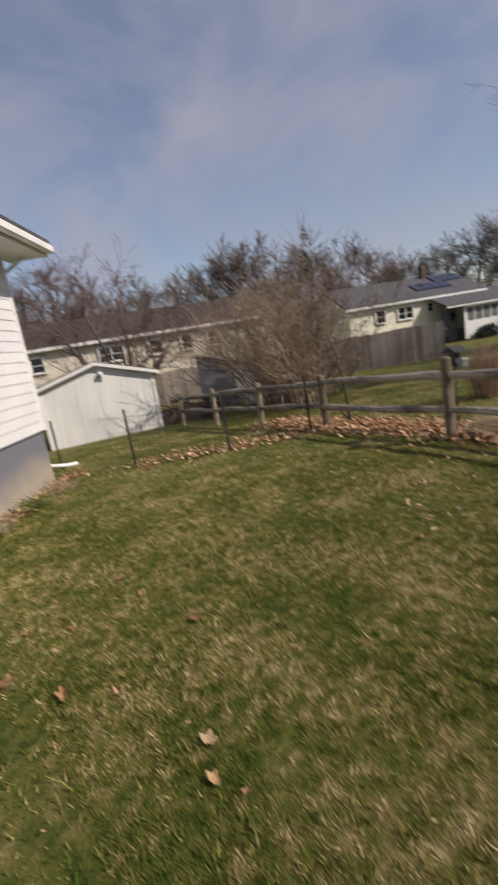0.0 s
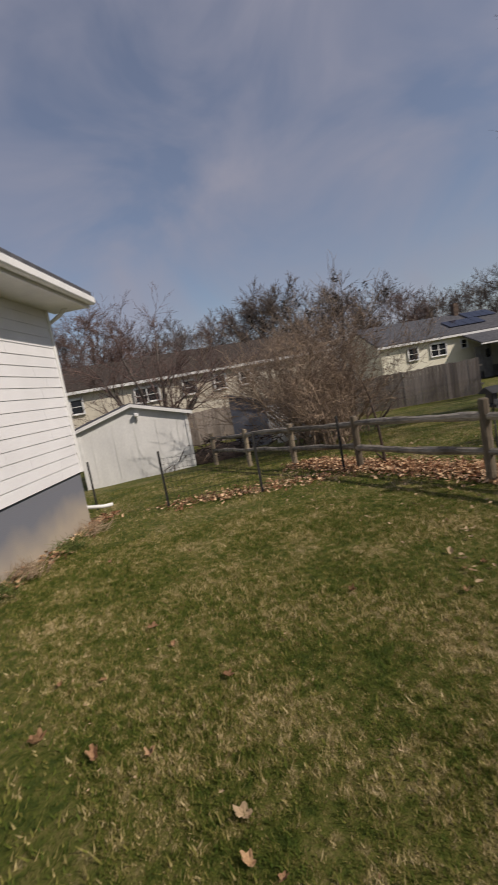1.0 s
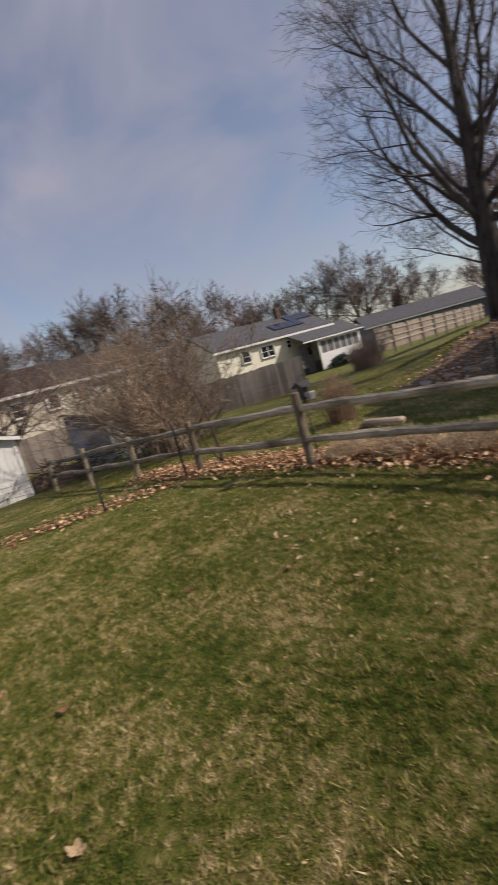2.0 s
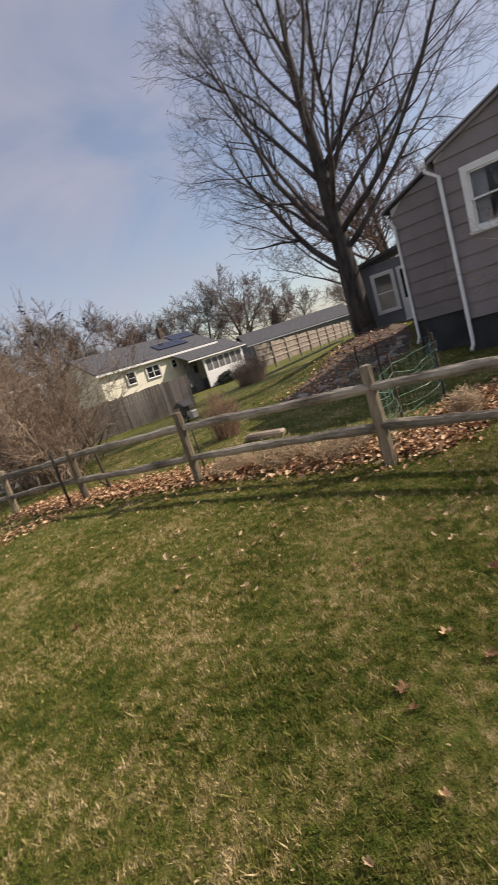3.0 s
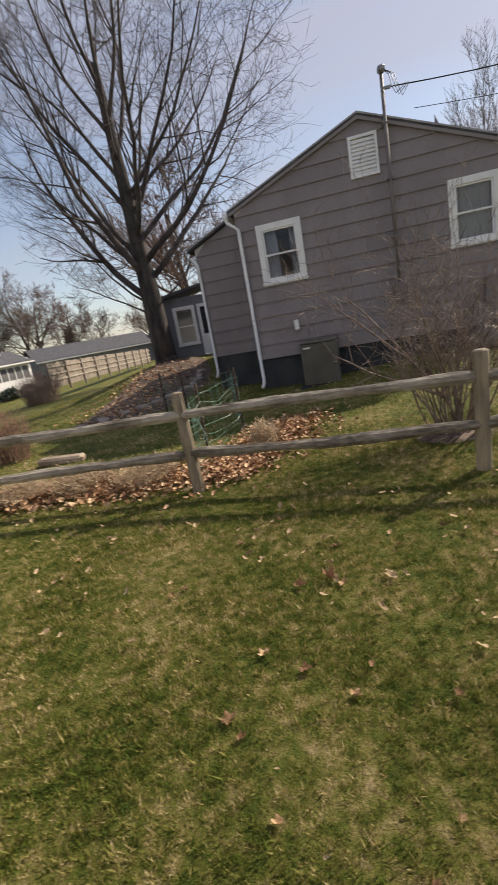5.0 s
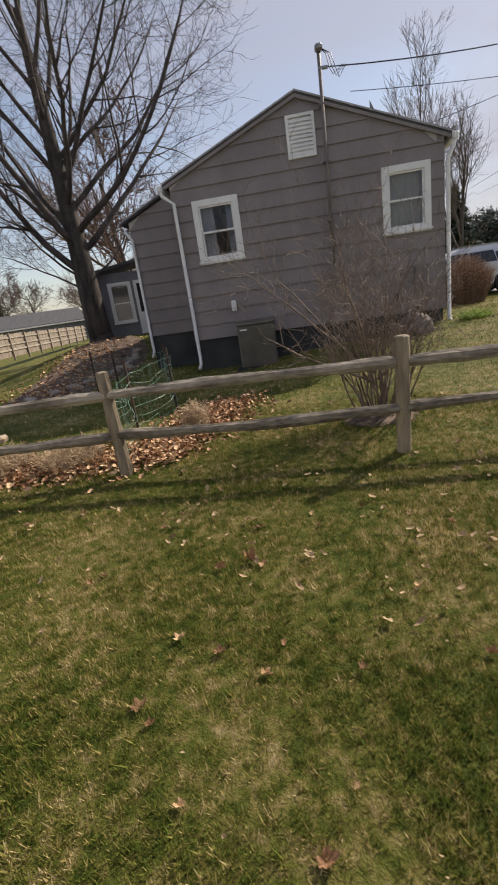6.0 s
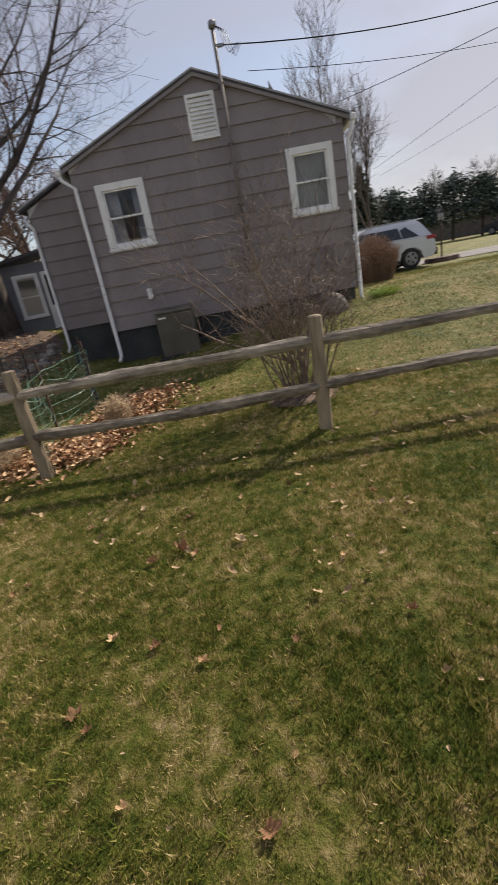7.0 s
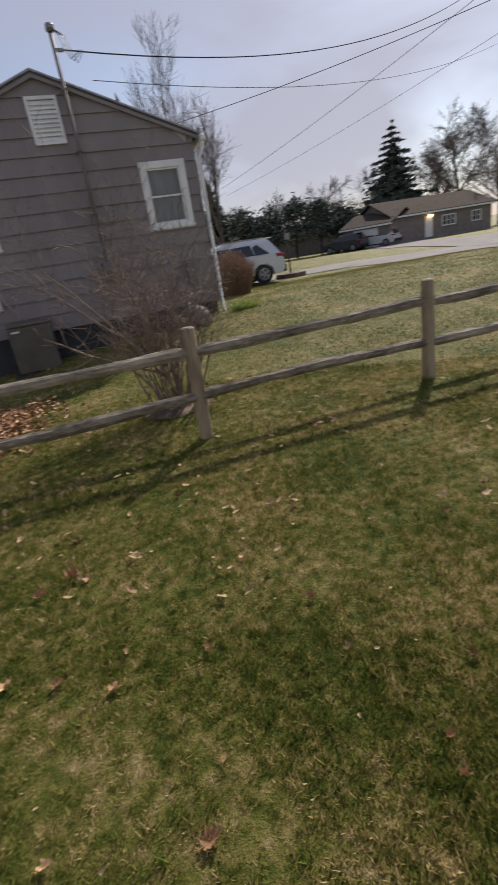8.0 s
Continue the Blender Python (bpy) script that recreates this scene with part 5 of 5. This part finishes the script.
strip("driveway", "pale concrete driveway past the lamp post", [(-3, 21.0), (3, 21.0), (8.5, 21.6), (13.5, 21.4), (16.6, 17), (18, 8), (18.4, 0), (18.6, -12)], (3.4, 3.4, 3.6, 4.6, 7.0, 9.6, 10, 10), "concrete", 0.025, "driveway")
strip("road", "pale concrete street", [(19.5, 13.5), (23.5, 24), (31.5, 41.5), (38, 61)], (6.5, 6.0, 5.5, 5), "concrete", 0.034, "road")

def wheel(parent, x, y, r):
    v, f = tubes([([Vector((x, y - 0.11, r)), Vector((x, y - 0.10, r)), Vector((x, y + 0.10, r)), Vector((x, y + 0.11, r))], [r * 0.9, r, r, r * 0.9])], 24)
    t = raw("wheel", v, f, "tyre", parent, smooth=False)
    v, f = tubes([([Vector((x, y - 0.125, r)), Vector((x, y - 0.115, r))], [r * 0.62, r * 0.66])], 20)
    rim = raw("rim", v, f, "steel", t)
    for k in range(5):
        a = k * 6.283 / 5
        part("spoke_gap", box(bmesh.new(), x + 0.4 * r * math.cos(a) - 0.04, x + 0.4 * r * math.cos(a) + 0.04, y - 0.129, y - 0.126, r + 0.4 * r * math.sin(a) - 0.04, r + 0.4 * r * math.sin(a) + 0.04), "tyre", t)


def suv(label, m, paint):
    """A sport utility vehicle that heads for -x, its side towards -y."""
    c = thing("car", m, label, "car")
    side = [(-2.3, 0.35), (-2.32, 0.72), (-2.15, 0.92), (-1.2, 1.05), (2.2, 1.08), (2.3, 0.95), (2.32, 0.5), (2.2, 0.32), (1.85, 0.30), (1.75, 0.60), (1.55, 0.74), (1.22, 0.74), (1.02, 0.60), (0.92, 0.28),
            (-0.92, 0.28), (-1.02, 0.60), (-1.22, 0.74), (-1.55, 0.74), (-1.75, 0.60), (-1.85, 0.30)]
    bm = prism(bmesh.new(), side, -0.9, 0.9)
    bmesh.ops.bevel(bm, geom=[e for e in bm.edges if abs(abs(e.verts[0].co.y) - 0.9) < 1e-4 and abs(e.verts[0].co.y - e.verts[1].co.y) < 1e-4 and min(e.verts[0].co.z, e.verts[1].co.z) > 0.8],
                    offset=0.06, segments=2, affect="EDGES")
    part("body", bm, paint, c)
    bm = bmesh.new()
    rings = [[(-1.25, 1.04, 0.86), (2.2, 1.07, 0.86)], [(-0.45, 1.52, 0.68), (1.85, 1.55, 0.68)], [(-0.15, 1.66, 0.58), (1.7, 1.68, 0.58)]]
    vr = []
    for (x0, z0, w), (x1, z1, _) in rings:
        vr.append([bm.verts.new(q) for q in ((x0, -w, z0), (x1, -w, z1), (x1, w, z1), (x0, w, z0))])
    for a, b in zip(vr, vr[1:]):
        for k in range(4):
            bm.faces.new((a[k], a[(k + 1) % 4], b[(k + 1) % 4], b[k]))
    bm.faces.new(vr[-1])
    part("cabin", bm, paint, c)
    for x0, x1, t0, t1 in ((-1.0, 0.12, -0.42, 0.13), (0.15, 1.08, 0.17, 0.98), (1.11, 1.72, 1.02, 1.26)):
        bm = bmesh.new()
        q = [bm.verts.new(p) for p in ((x0, -0.862, 1.09), (x1, -0.862, 1.10), (t1, -0.70, 1.49), (t0, -0.70, 1.48), (x0, -0.83, 1.09), (x1, -0.83, 1.10), (t1, -0.66, 1.49), (t0, -0.66, 1.48))]
        for g in ((0, 1, 2, 3), (7, 6, 5, 4), (0, 4, 5, 1), (1, 5, 6, 2), (2, 6, 7, 3), (3, 7, 4, 0)):
            bm.faces.new([q[k] for k in g])
        part("side_window", bm, "dark_glass", c)
    part("rear_window", prism(bmesh.new(), [(2.17, 1.12), (2.205, 1.12), (1.93, 1.5), (1.89, 1.5)], -0.66, 0.66), "dark_glass", c)
    for y0, y1 in ((-0.915, -0.55), (0.55, 0.915)):
        part("tail_light", boxed(1.98, 2.335, y0, y1, 0.93, 1.06, bevel=0.02), "red_lens", c, "red tail light")
    part("spoiler", boxed(1.62, 2.0, -0.56, 0.56, 1.66, 1.70, bevel=0.015), paint, c)
    part("bumper", boxed(2.26, 2.40, -0.88, 0.88, 0.35, 0.62, bevel=0.03), "tyre", c)
    part("sill", boxed(-0.95, 0.95, -0.91, 0.91, 0.24, 0.36, bevel=0.02), "tyre", c)
    for s in (-1, 1):
        part("roof_rail", boxed(-0.1, 1.6, s * 0.55 - 0.015, s * 0.55 + 0.015, 1.69, 1.73), "steel", c)
    part("mirror", boxed(-0.85, -0.68, -1.02, -0.88, 1.08, 1.2, bevel=0.02), paint, c)
    for x in (-1.38, 1.38):
        for y in (-0.80, 0.80):
            wheel(c, x, y, 0.36)
    return c


suv("silver sport utility vehicle parked on the driveway", pose(6.25, 19.3, gz(7, 19) + 0.03), "car_silver")
suv("dark vehicle parked by the tan house", pose(28.6, 47.4, gz(28.6, 47.4), 0, 0, -60), "car_dark")
suv("silver vehicle parked by the tan house", pose(31.6, 45.9, gz(31.6, 45.9), 0, 0, -60), "car_silver")
# lamp post in a ring of stones
lp = thing("lamp_post", pose(9.5, 20.0, gz(9.5, 20)), "black lamp post with glass lantern in a raised planter", "lamp")
pipe("pole", [(0, 0, 0), (0, 0, 1.55)], 0.035, "rust", lp)
part("lantern", boxed(-0.09, 0.09, -0.09, 0.09, 1.55, 1.82, bevel=0.02), "steel", lp)
part("cap", prism(bmesh.new(), [(-0.13, 1.82), (0.13, 1.82), (0, 1.95)], -0.12, 0.12), "black", lp)
bm = bmesh.new()
bmesh.ops.create_cone(bm, cap_ends=True, segments=28, radius1=0.72, radius2=0.66, depth=0.2, matrix=Matrix.Translation((0, 0, 0.07)))
pl = part("planter_ring", bm, "mulch", None)
pl.location = (9.5, 20.0, gz(9.5, 20) + 0.0)
tagged(pl, "low round planter ring filled with dead plants", "planter")

# ---- overhead wires ----
def wire(a, b, sag, r=0.008):
    a, b = Vector(a), Vector(b)
    pts = [a.lerp(b, k / 24) - Vector((0, 0, 4 * sag * (k / 24) * (1 - k / 24))) for k in range(25)]
    ob = raw("overhead_wire", *tubes([(pts, [r] * 25)], 5), "wire", smooth=True)
    return tagged(ob, "black overhead service wire", "cable", "overhead wires")


wire((1.24, 9.8, 5.05), (18.66, 18.46, 9.98), 0.92, 0.011)
wire((1.6, 9.8, 4.62), (18.9, 18.2, 7.8), 0.6, 0.006)
wire((8.8, 39.7, 10.85), (32, 26.6, 14.2), 0.4, 0.022)
wire((14.9, 44.6, 7.2), (21.6, 18.3, 11.2), 0.25, 0.014)
wire((15.3, 44.6, 6.6), (22.4, 18.6, 9.5), 0.25, 0.010)
drip = thing("drip_loop", pose(1.12, 9.8, 4.97), "drooping black service cable loops at the mast", "cable")
for k in range(3):
    pipe("cable", [(0.0, -0.05, 0.36), (0.10 + 0.04 * k, -0.06, 0.25), (0.14 + 0.05 * k, -0.06, 0.05), (0.20 + 0.05 * k, -0.05, -0.06 - 0.03 * k), (0.32 + 0.04 * k, -0.03, 0.02), (0.36 + 0.03 * k, -0.02, 0.07)], 0.007, "black", drip, sides=5)

# ---- fallen leaves ----
def leaf_mesh(rng, size):
    """A curled dry leaf with a pointed, lobed outline: verts and faces about its middle."""
    n = 10
    curl = rng.uniform(0.2, 1.1)
    asp = rng.uniform(0.5, 0.8)
    vs = [(0, 0, 0)]
    for k in range(n):
        a = 6.283 * k / n
        r = size * 0.5 * (1 + 0.10 * math.cos(5 * a) * rng.uniform(0.3, 1) + 0.10 * math.cos(2 * a) + 0.26 * rng.uniform(-1, 1))
        x, y = r * math.cos(a), r * asp * math.sin(a)
        vs.append((x, y, curl * (y * y * 3.2 / size + x * x * 0.9 / size) + rng.uniform(0, 0.1) * size))
    return vs, [(0, 1 + k, 1 + (k + 1) % n) for k in range(n)]


def scatter(name, label, spots, material, seed, lift=0.012, heap=0.0):
    rng = random.Random(seed)
    vs, fs = [], []
    for x, y, size in spots:
        v, f = leaf_mesh(rng, size)
        rot = Euler((rng.gauss(0, 0.35), rng.gauss(0, 0.35), rng.uniform(0, 6.283))).to_matrix()
        c = Vector((x, y, gz(x, y) + lift + rng.uniform(0, 1) ** 2 * heap))
        n = len(vs)
        vs += [c + rot @ Vector(q) for q in v]
        fs += [tuple(i + n for i in q) for q in f]
    return tagged(raw(name, vs, fs, material), label, "leaves", kind="stuff")


lrng = random.Random(101)
spots = []
for _ in range(7200):
    x = lrng.uniform(-8.8, -0.9)
    c = np.interp(x, (-8.8, -6.57, -4.03, -1.4, -0.9), (3.5, 3.85, 4.18, 4.42, 4.6))
    spots.append((x, c + lrng.gauss(0, 0.23), lrng.uniform(0.035, 0.08)))
for _ in range(2300):
    u = lrng.random()
    spots.append((-1.3 + 1.0 * u * 0.6 + lrng.gauss(0, 0.28), 4.5 + 1.9 * u + lrng.gauss(0, 0.2), lrng.uniform(0.035, 0.08)))
scatter("leaf_litter", "thick brown leaf litter drifted along the fence", spots, "leaf", 1, heap=0.09)
spots = []
for _ in range(1500):
    u = lrng.random()
    spots.append((-5.2 - 1.0 * u + lrng.gauss(0, 0.7), 9 + 5.5 * u + lrng.gauss(0, 0.6), lrng.uniform(0.06, 0.11)))
for _ in range(420):
    u = lrng.random()
    spots.append((-8.3 + 3.9 * u + lrng.gauss(0, 0.12), -0.45 - 1.5 * u + lrng.gauss(0, 0.12), lrng.uniform(0.05, 0.09)))
for _ in range(500):
    u = lrng.random()
    spots.append((-7.6 + 0.9 * u + lrng.gauss(0, 0.25), 0.5 + 2.6 * u + lrng.gauss(0, 0.2), lrng.uniform(0.05, 0.08)))
scatter("leaf_litter", "dry leaf litter on the garden beds", spots, "leaf", 2, heap=0.06)
spots = []
for _ in range(3400):
    x, y = lrng.uniform(-9, 9), lrng.uniform(-1, 9.5)
    near = 1.0 if 2.0 < y < 6 else 0.45
    if lrng.random() < near:
        spots.append((x, y, lrng.uniform(0.022, 0.062) if y > 1.6 else lrng.uniform(0.01, 0.022)))
scatter("scattered_leaves", "small pale dry leaves scattered over the lawn", spots, "leaf_pale", 3, lift=0.03)
BIG = [(-0.01, 2.71, 0.13), (0.35, 2.86, 0.08), (0.39, 2.68, 0.08), (-0.09, 1.59, 0.10), (0.13, 1.46, 0.09), (0.2, 1.63, 0.06), (-0.37, 1.31, 0.12), (-0.3, 1.23, 0.07), (-0.1, 0.94, 0.07), (0.86, 2.0, 0.08),
       (1.2, 2.61, 0.09), (1.04, 1.54, 0.09), (1.04, 1.21, 0.07), (0.45, 1.01, 0.05), (-0.29, 1.69, 0.10), (-3.13, -0.29, 0.14), (-2.01, -0.69, 0.13), (-2.27, -0.98, 0.16), (-1.37, -0.14, 0.13), (-1.19, -0.18, 0.1),
       (-2.78, -0.19, 0.08), (-2.64, -0.64, 0.08), (-2.76, -0.9, 0.08), (-5.07, -0.54, 0.10), (-4.66, 0.29, 0.09), (-2.19, 1.7, 0.10), (-2.45, 1.94, 0.09), (-2.24, 0.04, 0.12), (-2.69, 1.13, 0.10),
       (0.35, 0.80, 0.11), (0.53, 1.48, 0.09), (-0.02, 2.32, 0.15), (0.06, 2.27, 0.11), (-2.44, 2.11, 0.08), (-1.97, 2.68, 0.08), (-0.92, 2.25, 0.08),
       (0.70, 2.92, 0.08), (-0.47, 3.17, 0.08), (-1.49, 3.17, 0.09), (-0.70, 2.82, 0.08), (-0.98, 2.18, 0.08), (1.14, 0.76, 0.06), (1.43, 0.97, 0.07), (1.09, 0.65, 0.06), (2.0, 1.78, 0.09), (0.85, 1.97, 0.06),
       (2.49, 2.89, 0.08), (2.44, 2.98, 0.07), (-0.24, 0.66, 0.06), (-1.09, -0.09, 0.07), (-1.87, -0.44, 0.12), (-0.20, 2.26, 0.12), (0.98, 2.75, 0.06)]
def lobed_leaf(rng, size):
    """A crumpled five-lobed leaf with a stalk, rolled along its length."""
    n, curl, fold = 25, rng.uniform(0.3, 1.3), rng.uniform(0.05, 0.35)
    vs, fs = [(0, 0, 0)], []
    for ring in (0.5, 1.0):
        for k in range(n):
            a = 6.283 * k / n
            lobe = 0.60 + 0.40 * abs(math.cos(2.5 * a)) ** 1.3 + rng.uniform(-0.07, 0.07)
            r = size * 0.5 * ring * (1 if ring < 1 else lobe) * (1 + 0.15 * math.cos(a))
            x, y = r * math.cos(a), r * 0.8 * math.sin(a)
            z = curl * (y * y * 2.6 + x * x * 1.1) / size + fold * abs(y) + rng.uniform(-0.06, 0.12) * size * ring
            vs.append((x, y * (1 - 0.3 * curl * abs(y) / size), z))
    fs += [(0, 1 + k, 1 + (k + 1) % n) for k in range(n)]
    fs += [(1 + k, 1 + n + k, 1 + n + (k + 1) % n, 1 + (k + 1) % n) for k in range(n)]
    m = len(vs)
    vs += [(-0.25 * size, -0.012 * size, 0.01), (-0.25 * size, 0.012 * size, 0.01), (-0.85 * size, 0.01 * size, 0.02 + 0.1 * size)]
    fs.append((m, m + 1, m + 2))
    return vs, fs


for k, (x, y, s) in enumerate(BIG):
    rng = random.Random(200 + k)
    v, f = lobed_leaf(rng, s * 0.64)
    ob = raw("fallen_leaf", v, f, "leaf_big" if k % 6 else "leaf_pale")
    ob.location = (x, y, gz(x, y) + 0.015)
    ob.rotation_euler = (rng.gauss(0, 0.2), rng.gauss(0, 0.2), rng.uniform(0, 6.28))
    tagged(ob, "curled dry brown leaf lying on the grass", "leaf", "fallen leaves on the lawn")

# ---- grass blades ----
def blades(n, seed, sample, height, width):
    rs = np.random.RandomState(seed)
    x, y = sample(rs, n)
    z = np.array([gz(a, b) for a, b in zip(x, y)])
    clump = np.array([noise.noise((a * 19, b * 19, 3.0)) + 0.5 * noise.noise((a * 5, b * 5, 7.0)) for a, b in zip(x, y)])
    h = height * rs.uniform(0.5, 1.25, len(x)) * np.maximum(0.25, 1 + 1.1 * clump)
    a, b = rs.uniform(0, 6.283, len(x)), rs.uniform(0, 6.283, len(x))
    lean = h * rs.uniform(0.15, 1.0, len(x))
    wx, wy = np.cos(a) * width / 2, np.sin(a) * width / 2
    v = np.empty((len(x), 3, 3))
    v[:, 0] = np.stack([x - wx, y - wy, z - 0.004], 1)
    v[:, 1] = np.stack([x + wx, y + wy, z - 0.004], 1)
    v[:, 2] = np.stack([x + np.cos(b) * lean, y + np.sin(b) * lean, z + h], 1)
    return v.reshape(-1, 3)


def near_lawn(rs, n):
    r = 0.5 + 5.6 * rs.uniform(0, 1, n) ** 0.75
    a = rs.uniform(radians(20), radians(195), n)
    return 0.3 + r * np.cos(a), -0.2 + r * np.sin(a)


def far_lawn(rs, n):
    return rs.uniform(-12, 13, n), -2.2 + 20 * rs.uniform(0, 1, n) ** 1.3


v = np.concatenate([blades(640000, 1, near_lawn, 0.0225, 0.0047), blades(440000, 2, far_lawn, 0.030, 0.010)])
me = bpy.data.meshes.new("grass")
n = len(v) // 3
me.vertices.add(n * 3)
me.vertices.foreach_set("co", v.ravel())
me.loops.add(n * 3)
me.loops.foreach_set("vertex_index", np.arange(n * 3, dtype=np.int32))
me.polygons.add(n)
me.polygons.foreach_set("loop_start", np.arange(0, n * 3, 3, dtype=np.int32))
me.update(calc_edges=True)
grass = mesh_object("grass", me, "blade")
tagged(grass, "short green and straw-coloured grass blades", "grass", kind="stuff")
